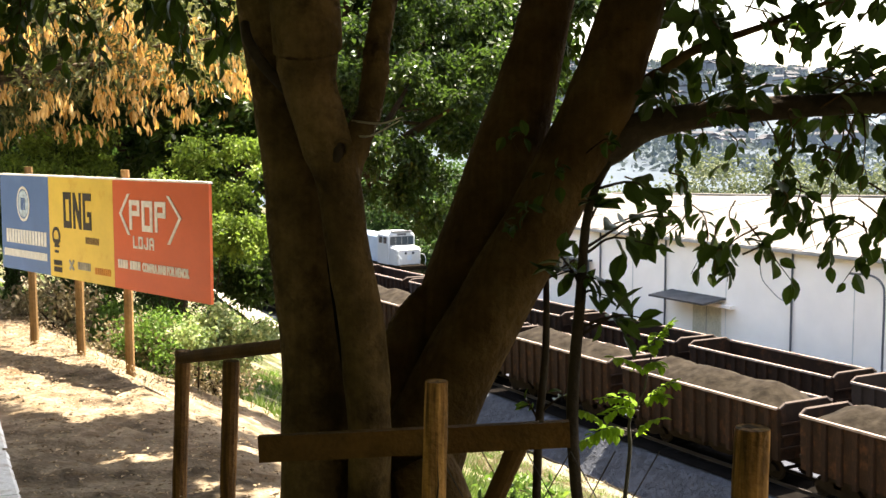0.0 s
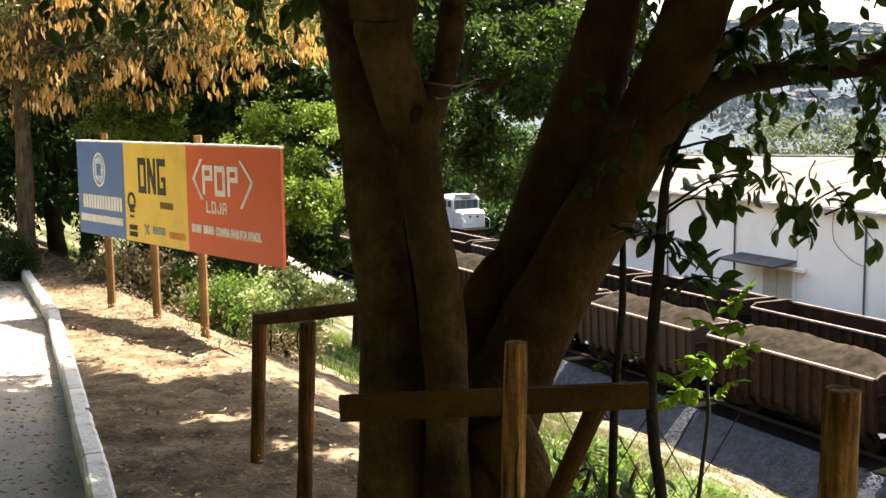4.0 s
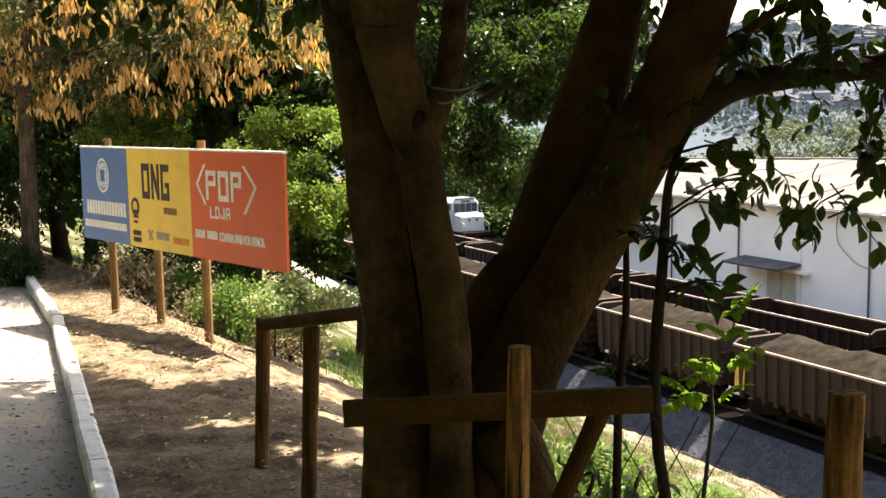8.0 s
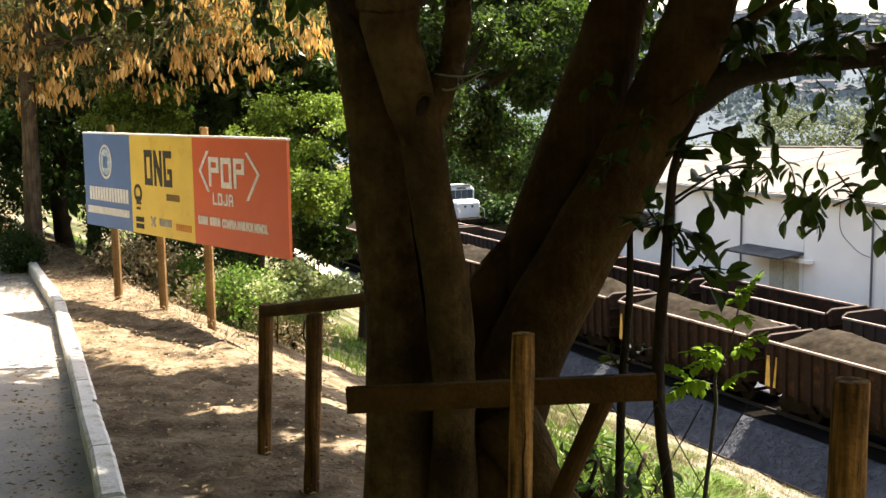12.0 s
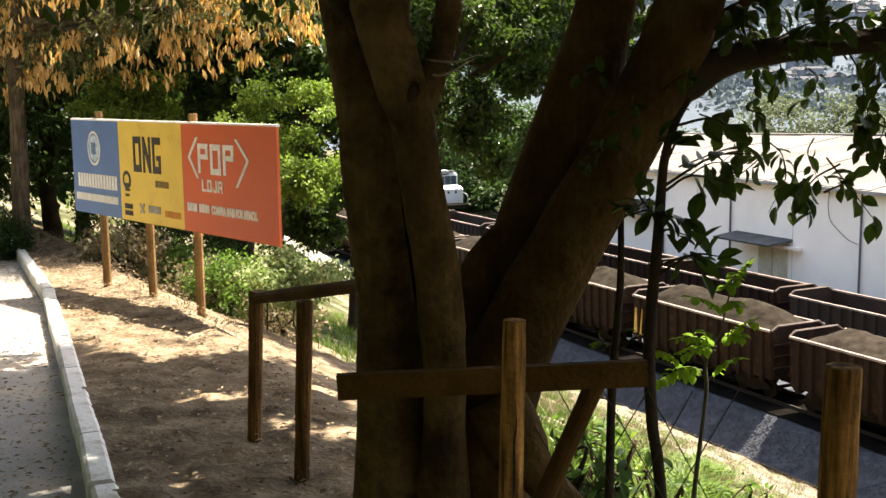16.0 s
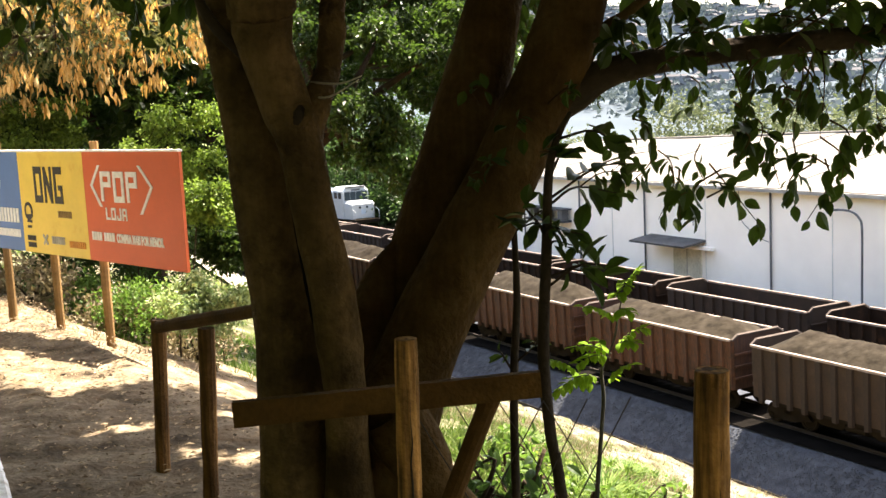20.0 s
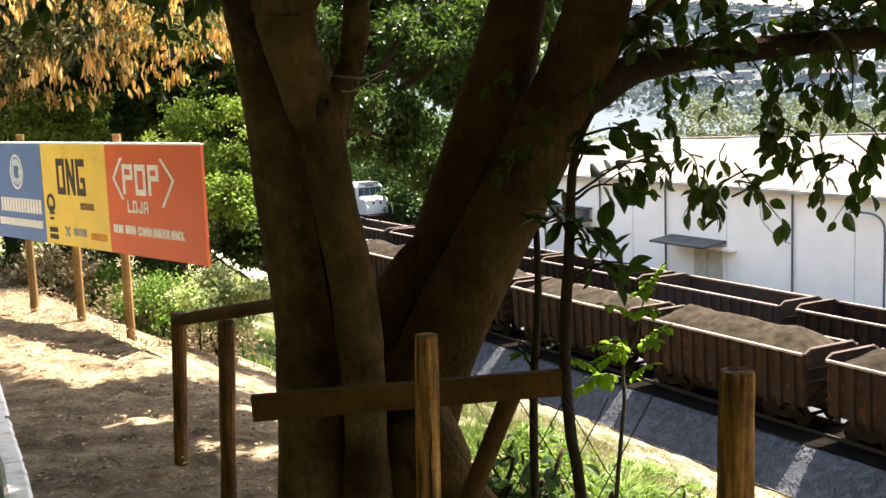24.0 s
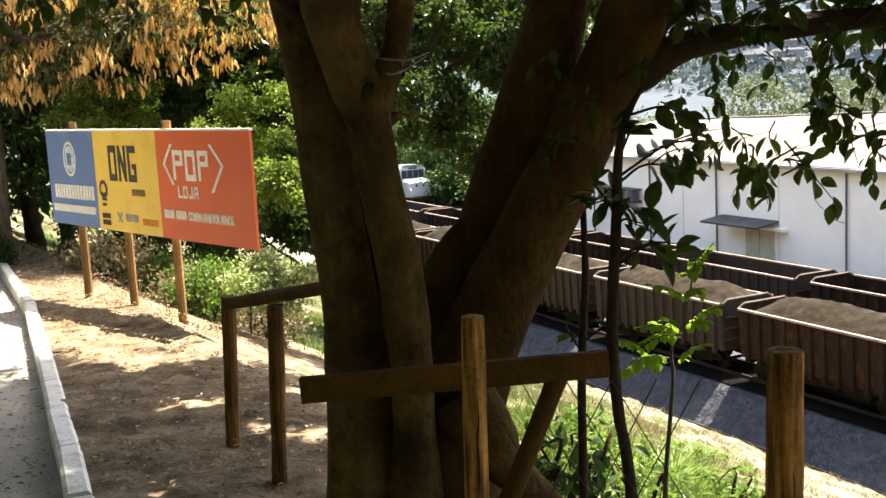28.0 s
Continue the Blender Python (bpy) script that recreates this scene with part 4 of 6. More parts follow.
part("door_gap", Mesh().box(at(-52.4, WALL_D - 0.08, -10.3), (0.05, 0.03, 4.0), ROT_RAIL), M_CONCRETE, dr)
part("handle", Mesh().box(at(-52.15, WALL_D - 0.11, -10.5), (0.06, 0.08, 0.6), ROT_RAIL), M_STEEL, dr)
cp = part("canopy", Mesh().box(at(-53.28, WALL_D - 0.93, -7.80), (5.0, 1.9, 0.12), ROT_RAIL @ Matrix.Rotation(0.12, 3, "X")), material("stained_dark_concrete", (0.07, 0.068, 0.068), 0.9, scale=1.0, spread=0.4, fine=8, bump=0.2), ware, "weathered concrete door canopy")
part("lintel", Mesh().box(at(-52.3, WALL_D - 0.2, -8.12), (4.6, 0.36, 0.2), ROT_RAIL), M_WALL, cp, "stained plaster lintel")
M_DARK = material("dark_fitting", (0.05, 0.05, 0.055), 0.6, scale=2, fine=9, bump=0.05)
fit_ = part("wall_rack", Mesh().box(at(-66.4, WALL_D - 0.5, -6.55), (4.6, 0.8, 0.12), ROT_RAIL), M_DARK, ware, "dark steel wall rack")
part("rack_shelf", Mesh().box(at(-66.4, WALL_D - 0.5, -7.4), (4.6, 0.8, 0.16), ROT_RAIL), M_DARK, fit_)
for s_ in (-68.2, -66.4, -64.6):
    part("rack_upright", Mesh().box(at(s_, WALL_D - 0.5, -6.95), (0.5, 0.6, 0.75), ROT_RAIL), M_STEEL, fit_)
part("cable", Mesh().tube([(*at(a_, WALL_D - 0.12, z_), 0.02) for a_, z_ in ((-47.87, -4.4), (-47.95, -5.3), (-47.75, -6.16), (-46.99, -6.77), (-46.34, -7.14), (-45.6, -7.3))], 6), M_DARK, ware, "thin dark cable hanging in a loop")
lamp = thing("wall_lamp_post", "slim grey gooseneck lamp post by the warehouse wall", "lamp post")
lp = [at(-38.8, WALL_D - 0.6, z) for z in (-12.3, -9, -6.2)] + [at(-38.95, WALL_D - 0.6, -5.5), at(-39.5, WALL_D - 0.6, -5.15), at(-40.4, WALL_D - 0.6, -5.1)]
part("pole", Mesh().tube([(*p, 0.06) for p in lp], 8), M_STEEL, lamp)
part("lamp_head", Mesh().box(at(-40.7, WALL_D - 0.6, -5.13), (0.6, 0.2, 0.1), ROT_RAIL), M_STEEL, lamp)

# ---------------------------------------------------------------- foliage


def leaf_cloud(pts, dirs, size, wide, seed, jitter=0.35, fine=False, droop=0.0, flat=False):
    """Leaves of folded blades at the given places, pointing along dirs."""
    rng = np.random.default_rng(seed)
    n = len(pts)
    d = np.asarray(dirs, float) + rng.normal(0, jitter, (n, 3)) + np.array([0, 0, -droop])
    d /= np.linalg.norm(d, axis=1)[:, None]
    r = rng.normal(0, 1, (n, 3)) * np.array([0.6, 0.6, 0.5]) + np.array([0, 0, 0.9])
    if flat:
        r = r * 0.12 + np.array([0, 0, 1.0])
    w = np.cross(d, r)
    w /= np.linalg.norm(w, axis=1)[:, None] + 1e-9
    up = np.cross(w, d)
    sz = (size * rng.uniform(0.6, 1.25, n))[:, None]
    if fine:
        half = [(0.12, 0.22, 0.05), (0.32, 0.44, 0.10), (0.56, 0.48, 0.10), (0.80, 0.30, 0.03)]
        shape = [(0, 0, 0)] + half + [(1.0, 0, -0.10)] + [(a, -b, c) for a, b, c in half[::-1]] + [(0.5, 0, 0.01)]
        faces = [(k, (k + 1) % 10, 10) for k in range(10)]
    else:
        shape = [(0, 0, 0), (0.5, 0.5, 0.10), (1.0, 0, -0.05), (0.5, -0.5, 0.10)]
        faces = [(0, 1, 2), (0, 2, 3)]
    P = np.asarray(pts, float)
    V = np.stack([P + sz * (a * d + b * wide * w + c * up) for a, b, c in shape], 1).reshape(-1, 3)
    k = len(shape)
    Fc = (np.arange(n)[:, None, None] * k + np.array(faces)[None]).reshape(-1, 3)
    return V, Fc


def leaf_mesh(name, V, Fc, mat):
    me = bpy.data.meshes.new(name)
    me.from_pydata(V.tolist(), [], Fc.tolist())
    me.materials.append(mat)
    return me


def clumped(blobs, n, clumps, spread, seed, shell=0.45):
    """Leaf places gathered in clumps inside ellipsoids (x, y, z, rx, ry, rz); also the clump centres."""
    rng = np.random.default_rng(seed)
    vol = np.array([b[3] * b[4] * b[5] for b in blobs])
    which = rng.choice(len(blobs), clumps, p=vol / vol.sum())
    B = np.array(blobs)[which]
    u = rng.normal(0, 1, (clumps, 3))
    u /= np.linalg.norm(u, axis=1)[:, None]
    C = B[:, :3] + u * B[:, 3:] * (rng.uniform(shell, 1, clumps) ** 0.6)[:, None]
    pick = rng.integers(0, clumps, n)
    off = rng.normal(0, spread, (n, 3)) * np.array([1, 1, 0.75])
    return C[pick] + off, C, off


def foliage_tree(name, label, foot, fork, blobs, n, clumps, spread, size, leaf, seed, bark=None, r0=0.14, limbs=6, wide=0.45, group="", fine=False, droop=0.25, category="tree"):
    """Trunk, limbs that reach into the crown, and leaves in clumps."""
    bark = bark or M_BARK_DARK
    t = thing(name, label, category, group)
    rng = np.random.default_rng(seed + 5)
    P, C, off = clumped(blobs, n, clumps, spread, seed)
    f, k = Vector(foot), Vector(fork)
    mid = f.lerp(k, 0.5) + Vector((rng.uniform(-.1, .1), rng.uniform(-.1, .1), 0))
    part("trunk", Mesh().tube([(f.x, f.y, f.z - 0.3, r0 * 1.35), (*f.lerp(mid, 0.3), r0 * 1.08), (*mid, r0 * 0.95), (*k, r0 * 0.8)], 12, 0.1, seed), bark, t, smooth=True)
    tips = C[rng.choice(len(C), min(limbs, len(C)), replace=False)]
    for c in tips:
        c = Vector(c)
        m1 = k.lerp(c, 0.45) + Vector((rng.uniform(-.2, .2), rng.uniform(-.2, .2), rng.uniform(0.0, .3)))
        part("limb", Mesh().tube([(*k, r0 * 0.55), (*m1, r0 * 0.34), (*c, r0 * 0.08)], 7, 0.08, seed), bark, t, smooth=True)
    V, Fc = leaf_cloud(P, off + rng.normal(0, 0.1, off.shape), size, wide, seed, fine=fine, droop=droop)
    part("leaves", leaf_mesh("leaves", V, Fc, leaf), None, t)
    return t, C


G_MAIN = leaf_material("glossy_green_leaf", (0.010, 0.018, 0.0045), (0.036, 0.052, 0.010), (0.055, 0.095, 0.011), 0.45)
G_MID = leaf_material("green_leaf", (0.022, 0.05, 0.010), (0.10, 0.165, 0.03), (0.13, 0.24, 0.035))
G_BRIGHT = leaf_material("fresh_green_leaf", (0.08, 0.15, 0.011), (0.16, 0.27, 0.022), (0.29, 0.47, 0.03), 0.85)
G_PALE = leaf_material("pale_green_leaf", (0.025, 0.05, 0.018), (0.38, 0.44, 0.22), (0.26, 0.38, 0.10), 0.4)
G_SHRUB = leaf_material("sunny_shrub_leaf", (0.012, 0.030, 0.006), (0.21, 0.29, 0.055), (0.22, 0.34, 0.045))
G_DARK = leaf_material("dark_green_leaf", (0.014, 0.03, 0.008), (0.045, 0.078, 0.02), (0.05, 0.10, 0.02))
G_CANOPY = leaf_material("deep_canopy_leaf", (0.004, 0.010, 0.0025), (0.042, 0.066, 0.017), (0.065, 0.12, 0.018), 0.34)
G_POD = leaf_material("golden_dry_pod", (0.36, 0.18, 0.045), (0.92, 0.66, 0.32), (0.82, 0.5, 0.13), 0.6)
G_STRAW = leaf_material("dry_straw", (0.10, 0.075, 0.04), (0.32, 0.265, 0.175), (0.13, 0.11, 0.05), 0.8)
G_OLIVE = leaf_material("olive_leaf", (0.045, 0.055, 0.02), (0.19, 0.19, 0.09), (0.17, 0.18, 0.05))
# Olive paled to paint in haze, for trees beyond the roof
G_HAZE = leaf_material("haze_tinted_olive_leaf", (0.07, 0.085, 0.045), (0.15, 0.165, 0.09), (0.08, 0.10, 0.045), 0.8)
G_DRY = leaf_material("dead_leaf", (0.05, 0.033, 0.02), (0.40, 0.31, 0.20), (0.16, 0.10, 0.05), 0.8)

# crown of the main tree, overhead and unseen; outer blobs added to block skylight
blobs = [(-0.15, 4.15, 5.2, 2.6, 2.4, 1.3), (-1.65, 4.75, 5.0, 1.9, 2.2, 1.2), (1.15, 5.75, 5.6, 2.2, 2.2, 1.3), (-0.55, 6.75, 5.9, 2.4, 2.0, 1.1), (2.15, 3.55, 4.6, 1.8, 1.9, 1.2), (-2.55, 2.75, 4.6, 1.6, 1.8, 1.0), (0.05, 1.55, 4.8, 2.2, 1.6, 1.0), (-0.45, 9.65, 5.9, 1.9, 1.9, 0.7), (-2.15, 9.85, 5.8, 1.3, 1.7, 0.6), (0.95, 9.15, 5.9, 1.3, 1.7, 0.7), (-1.15, -1.05, 4.9, 2.8, 2.2, 0.9), (-3.55, 0.55, 5.0, 1.8, 2.0, 0.9), (1.45, -0.25, 5.0, 2.0, 2.0, 0.9), (-1.75, -3.45, 5.0, 2.6, 1.8, 0.8), (-4.35, 4.75, 5.6, 1.9, 1.8, 0.7), (-5.55, 1.75, 5.6, 2.0, 2.2, 0.8), (-5.35, -2.05, 5.4, 2.2, 2.0, 0.8), (1.85, -3.05, 5.2, 2.2, 1.8, 0.8), (-3.15, 6.95, 6.0, 1.5, 1.2, 0.6), (-3.95, 9.35, 6.4, 1.6, 1.7, 0.6), (-2.35, 10.55, 6.4, 1.2, 1.2, 0.5), (-6.15, 6.75, 6.4, 1.6, 1.8, 0.7), (-7.35, 3.55, 6.2, 1.8, 2.0, 0.8), (-7.75, -0.25, 6.0, 1.8, 2.2, 0.8), (4.2, 1.2, 3.4, 1.4, 1.8, 1.3), (4.0, -2.2, 3.0, 1.6, 1.8, 1.5), (1.6, -4.6, 3.2, 2.4, 1.2, 1.5), (5.2, 3.6, 4.0, 1.4, 1.8, 1.2), (0.9, 9.9, 5.4, 1.1, 0.6, 0.5), (-0.4, 9.8, 5.4, 1.1, 0.6, 0.5), (-1.5, 9.5, 5.4, 1.1, 0.6, 0.5), (0.3, 8.7, 5.3, 1.5, 0.7, 0.5), (-1.6, 8.4, 5.4, 1.2, 0.7, 0.5), (-2.8, 8.6, 5.6, 1.0, 0.7, 0.5), (2.8, 5.0, 3.4, 1.5, 1.0, 0.7), (4.2, 5.6, 3.5, 1.2, 1.2, 0.8), (-4.2, 6.2, 3.5, 1.2, 1.2, 0.9), (0.5, 8.8, 4.2, 1.3, 0.6, 0.5), (-0.9, 8.7, 4.2, 1.3, 0.6, 0.5), (-2.2, 8.5, 4.4, 1.0, 0.5, 0.5)]
FLECKS = [(-3.55, 9.59, -0.50, 0.32), (-3.09, 9.17, -0.50, 0.32), (-2.53, 8.79, -0.50, 0.32), (-2.32, 9.02, -0.50, 0.32), (-3.11, 8.81, -0.50, 0.32), (-2.74, 8.56, -0.50, 0.32), (0.80, 4.2, 0.92, 0.16), (0.70, 4.2, 0.85, 0.24), (0.72, 4.2, 0.55, 0.24), (-2.05, 7.1, -0.35, 0.26), (-1.82, 7.15, -0.35, 0.24), (-1.41, 6.44, -0.32, 0.18), (-0.94, 6.19, -0.31, 0.21), (-1.19, 6.12, -0.31, 0.16), (-1.71, 5.2, -0.26, 0.16), (-2.23, 6.15, -0.31, 0.15), (-2.27, 5.57, -0.28, 0.15), (-1.12, 7.45, -0.38, 0.36), (-0.9, 7.0, -0.36, 0.26), (0.6, 6.4, -1.5, 0.9), (1.2, 7.5, -2.2, 1.0), (1.9, 8.6, -3.1, 1.3), (0.8, 5.5, -0.9, 0.6)]
P, C, off = clumped(blobs, 230000, 2050, 0.27, 11, 0.1)
# gaps in the crown let flecks of sun through to the verge and the seedling
keep = np.ones(len(P), bool)
for fx, fy, fz, fr in FLECKS:
    w_ = P - np.array([fx, fy, fz])
    d_ = np.array(SUN_DIR)
    far_ = np.linalg.norm(w_ - (w_ @ d_)[:, None] * d_, axis=1)
    keep &= far_ > fr
P, off = P[keep], off[keep]
V, Fc = leaf_cloud(P, off, 0.20, 0.6, 12, droop=0.4)
part("leaves", leaf_mesh("leaves", V, Fc, G_MAIN), None, tree, "glossy dark green leaves")
rng = np.random.default_rng(4)
for c in C[:26]:
    c = Vector(c)
    st = Vector(min(((-1.1, 4.6, 3.6), (-0.7, 4.3, 4.2), (0.1, 5.0, 3.8), (0.9, 5.2, 4.0), (1.4, 4.4, 3.8)), key=lambda q: (Vector(q) - c).length))
    md = st.lerp(c, 0.5) + Vector((0, 0, 0.25))
    part("branch", Mesh().tube([(*st, 0.05), (*md, 0.03), (*c, 0.008)], 6), M_BARK, tree, smooth=True)

# leafy twigs that hang from the low side branch
BRANCH = smooth_path(BOUGHS["branch"])


def twig(start, end, r, leaves, size, seed, mat, parent, sag=0.1, bark=M_BARK, wide=0.6, fine=True, side=0.6, droop=0.5):
    """A twig with leaves set alternately along it."""
    rng = np.random.default_rng(seed)
    a, b = Vector(start), Vector(end)
    m_ = a.lerp(b, 0.5) + Vector((rng.uniform(-.06, .06), rng.uniform(-.06, .06), sag))
    path = smooth_path([(*a, r), (*m_, r * 0.7), (*b, r * 0.3)], 8)
    part("twig", Mesh().tube([(*a, r), (*m_, r * 0.7), (*b, r * 0.3)], 5), bark, parent, smooth=True)
    pts, dirs = [], []
    for k in range(leaves):
        u = 0.3 + 0.7 * (k + rng.uniform(0, 0.8)) / leaves
        q = path[min(len(path) - 1, int(u * (len(path) - 1)))]
        ax = (b - a).normalized()
        o = Vector(rng.normal(0, 1, 3)).cross(ax).normalized()
        pts.append(np.array(q[:3]) + rng.normal(0, 0.012, 3))
        dirs.append(np.array(ax * 0.5 + o * side))
    return leaf_cloud(pts, dirs, size, wide, seed + 1, 0.3, fine, droop)


VS, FS, nv = [], [], 0
rng = np.random.default_rng(21)
TW = []
SPRIGS = (
    ((0.71, 5.02, 1.28), (1.07, 5.02, 1.38)), ((0.76, 5.04, 1.24), (1.05, 5.04, 1.29)), ((0.85, 5.34, 1.5), (0.95, 5.34, 1.36)),
    ((0.98, 4.93, 1.53), (1.07, 4.93, 1.42)), ((1.13, 5.22, 1.39), (0.93, 5.22, 1.16)), ((1.16, 5.29, 1.37), (1.24, 5.29, 1.2)),
    ((1.15, 4.97, 1.31), (1.09, 4.97, 1.08)), ((1.02, 4.23, 1.35), (1.02, 4.23, 1.14)), ((1.07, 4.34, 1.46), (1.13, 4.34, 1.33)),
    ((1.35, 5.25, 1.39), (1.38, 5.25, 1.19)), ((1.23, 4.48, 1.46), (1.17, 4.48, 1.14)), ((1.19, 4.28, 1.34), (1.08, 4.28, 1.13)),
    ((1.28, 4.42, 1.59), (1.3, 4.42, 1.41)), ((1.33, 4.53, 1.55), (1.4, 4.53, 1.38)), ((1.32, 4.41, 1.47), (1.28, 4.41, 1.35)),
    ((1.39, 4.52, 1.48), (1.43, 4.52, 1.35)), ((1.56, 4.68, 1.45), (1.54, 4.68, 1.23)), ((1.55, 4.54, 1.43), (1.55, 4.54, 1.22)),
    ((1.57, 4.4, 1.33), (1.52, 4.4, 1.15)), ((1.59, 4.29, 1.36), (1.51, 4.29, 1.11)), ((1.6, 4.37, 1.44), (1.67, 4.37, 1.21)),
    ((1.67, 4.46, 1.5), (1.72, 4.46, 1.32)), ((1.88, 4.65, 1.47), (1.91, 4.65, 1.36)), ((1.91, 4.59, 1.5), (1.94, 4.59, 1.37)),
    ((0.98, 5.05, 1.73), (1.02, 5.05, 1.56)), ((1.22, 5.4, 1.74), (1.2, 5.4, 1.57)), ((1.29, 5.15, 1.7), (1.27, 5.15, 1.54)),
    ((1.25, 4.55, 1.66), (1.27, 4.55, 1.49)), ((1.31, 4.25, 1.69), (1.29, 4.25, 1.55)), ((1.5, 4.25, 1.71), (1.46, 4.25, 1.53)),
    ((1.64, 4.3, 1.72), (1.68, 4.3, 1.6)), ((1.54, 4.64, 1.67), (1.5, 4.64, 1.5)), ((1.85, 4.54, 1.7), (1.83, 4.54, 1.51)),
    ((0.95, 5.36, 1.71), (0.91, 5.36, 1.58)))
for a, b in SPRIGS:
    a, b = Vector(a), Vector(b)
    TW.append((a, b, int(rng.integers(6, 10)), rng.uniform(0.066, 0.098)))
    top_ = Vector((a.x + rng.uniform(-0.12, 0.12), 4.5, 1.79))
    if a.z > 1.42 and (top_ - a).length < 0.5:
        TW.append((top_, a, 2, 0.08))
    if rng.uniform() < 0.4:
        q = a.lerp(b, 0.5)
        TW.append((q, q + Vector((rng.uniform(-0.13, 0.13), rng.uniform(-0.15, 0.15), rng.uniform(-0.09, 0.03))), 5, rng.uniform(0.08, 0.11)))
for k in range(64):
    u = 0.24 + 0.76 * rng.uniform(0, 1) ** 0.75
    q = Vector(BRANCH[int(u * (len(BRANCH) - 1))][:3]) + Vector((0, 0, rng.uniform(-0.02, 0.4) if k % 2 else rng.uniform(-0.07, 0.06)))
    TW.append((q, q + Vector((rng.uniform(-0.3, 0.3), rng.uniform(-0.6, 0.6), rng.uniform(-0.08, 0.25))), 11, 0.1))
for k in range(28):
    q = Vector((rng.uniform(0.75, 2.3), rng.uniform(4.2, 5.1), rng.uniform(1.98, 2.45)))
    TW.append((q, q + Vector((rng.uniform(-0.22, 0.22), rng.uniform(-0.2, 0.2), rng.uniform(-0.32, -0.08))), 9, rng.uniform(0.07, 0.105)))
for k in range(10):
    q = Vector((rng.uniform(0.38, 0.62), rng.uniform(5.0, 5.6), rng.uniform(2.1, 2.45)))
    TW.append((q, q + Vector((rng.uniform(-0.1, 0.1), rng.uniform(-0.1, 0.1), rng.uniform(-0.3, -0.12))), 8, 0.075))
for k in range(52):  # leaves that hang into the verge side of the crown
    x_ = -0.8 - 1.5 * rng.uniform(0, 1) ** 1.4
    q = Vector((x_, rng.uniform(4.7, 5.6), rng.uniform(2.25, 2.6) - 0.12 * max(0.0, 1.5 + x_)))
    TW.append((q, q + Vector((rng.uniform(-0.15, 0.15), rng.uniform(-0.15, 0.15), rng.uniform(-0.4, -0.1))), 9, rng.uniform(0.065, 0.1)))
for a, b in (((0.66, 4.5, 1.28), (0.95, 4.45, 1.34)), ((0.62, 4.5, 1.22), (0.98, 4.5, 1.24)), ((0.9, 4.5, 1.3), (1.12, 4.45, 1.18)), ((1.2, 4.5, 1.35), (1.40, 4.45, 1.08)), ((0.30, 4.36, 1.34), (0.36, 4.22, 1.42)), ((0.26, 4.38, 1.28), (0.27, 4.24, 1.35)), ((0.40, 4.36, 1.45), (0.44, 4.22, 1.58)), ((0.30, 4.60, 1.62), (0.34, 4.3, 1.70)), ((0.55, 4.36, 1.62), (0.62, 4.2, 1.66))):
    TW.append((Vector(a), Vector(b), 8, 0.095 if a[0] > 0.6 else 0.062))
SUN_AXIS = np.array(SUN_DIR)


def shades(q, spot, r):
    """Whether q lies within r of the sunbeam that reaches spot."""
    w_ = np.array(q) - np.array(spot)
    return np.linalg.norm(w_ - (w_ @ SUN_AXIS) * SUN_AXIS) < r


for k, (a, b, nl, sz) in enumerate(TW):
    if any(shades(a.lerp(b, 0.5), f_, 0.2) for f_ in ((0.70, 4.2, 0.85), (0.72, 4.2, 0.55))):
        continue
    V, Fc = twig(a, b, 0.0045, nl, sz, 100 + k, G_MAIN, tree, sag=0.03, wide=0.58)
    VS.append(V)
    FS.append(Fc + nv)
    nv += len(V)
part("leaves", leaf_mesh("leaves", np.concatenate(VS), np.concatenate(FS), G_MAIN), None, tree, "hanging oval leaves on thin twigs")

# ---------------------------------------------------------------- saplings and seedling by the fence


def sapling(name, label, stem, twigs, nl, size, leaf, seed, bark, wide=0.45, droop=0.4):
    t = thing(name, label, "sapling")
    part("stem", Mesh().tube(stem, 8, 0.08, seed), bark, t, smooth=True)
    vs, fs, n0 = [], [], 0
    for k, (a, b) in enumerate(twigs):
        V, Fc = twig(a, b, 0.006, nl, size, seed + k * 3, leaf, t, 0.04, bark, wide, True, 0.7, droop)
        vs.append(V)
        fs.append(Fc + n0)
        n0 += len(V)
    part("leaves", leaf_mesh("leaves", np.concatenate(vs), np.concatenate(fs), leaf), None, t)
    return t


sapling("sapling", "thin dark sapling with drooping oval leaves by the fence", [(0.56, 3.9, -0.8, 0.024), (0.50, 3.9, 0.19, 0.022), (0.468, 3.9, 0.44, 0.021), (0.452, 3.9, 0.655, 0.022), (0.455, 3.9, 0.856, 0.021), (0.474, 3.9, 1.094, 0.019), (0.491, 3.9, 1.367, 0.016), (0.525, 3.9, 1.501, 0.013), (0.575, 3.9, 1.59, 0.008)],
        [((0.475, 3.9, 1.15), (0.37, 3.85, 1.2)), ((0.475, 3.9, 1.18), (0.42, 3.95, 1.26)), ((0.48, 3.9, 1.15), (0.6, 3.85, 1.17)), ((0.48, 3.9, 1.1), (0.58, 3.95, 1.12)), ((0.48, 3.9, 0.99), (0.68, 3.85, 1.06)), ((0.48, 3.9, 1.02), (0.66, 3.9, 1.0)), ((0.491, 3.9, 1.36), (0.462, 3.88, 1.46)), ((0.50, 3.9, 1.30), (0.80, 3.95, 1.40)), ((0.50, 3.9, 1.28), (0.74, 3.9, 1.30)), ((0.53, 3.9, 1.50), (0.72, 3.85, 1.47))],
        6, 0.105, G_MAIN, 300, M_BARK_DARK, 0.55)
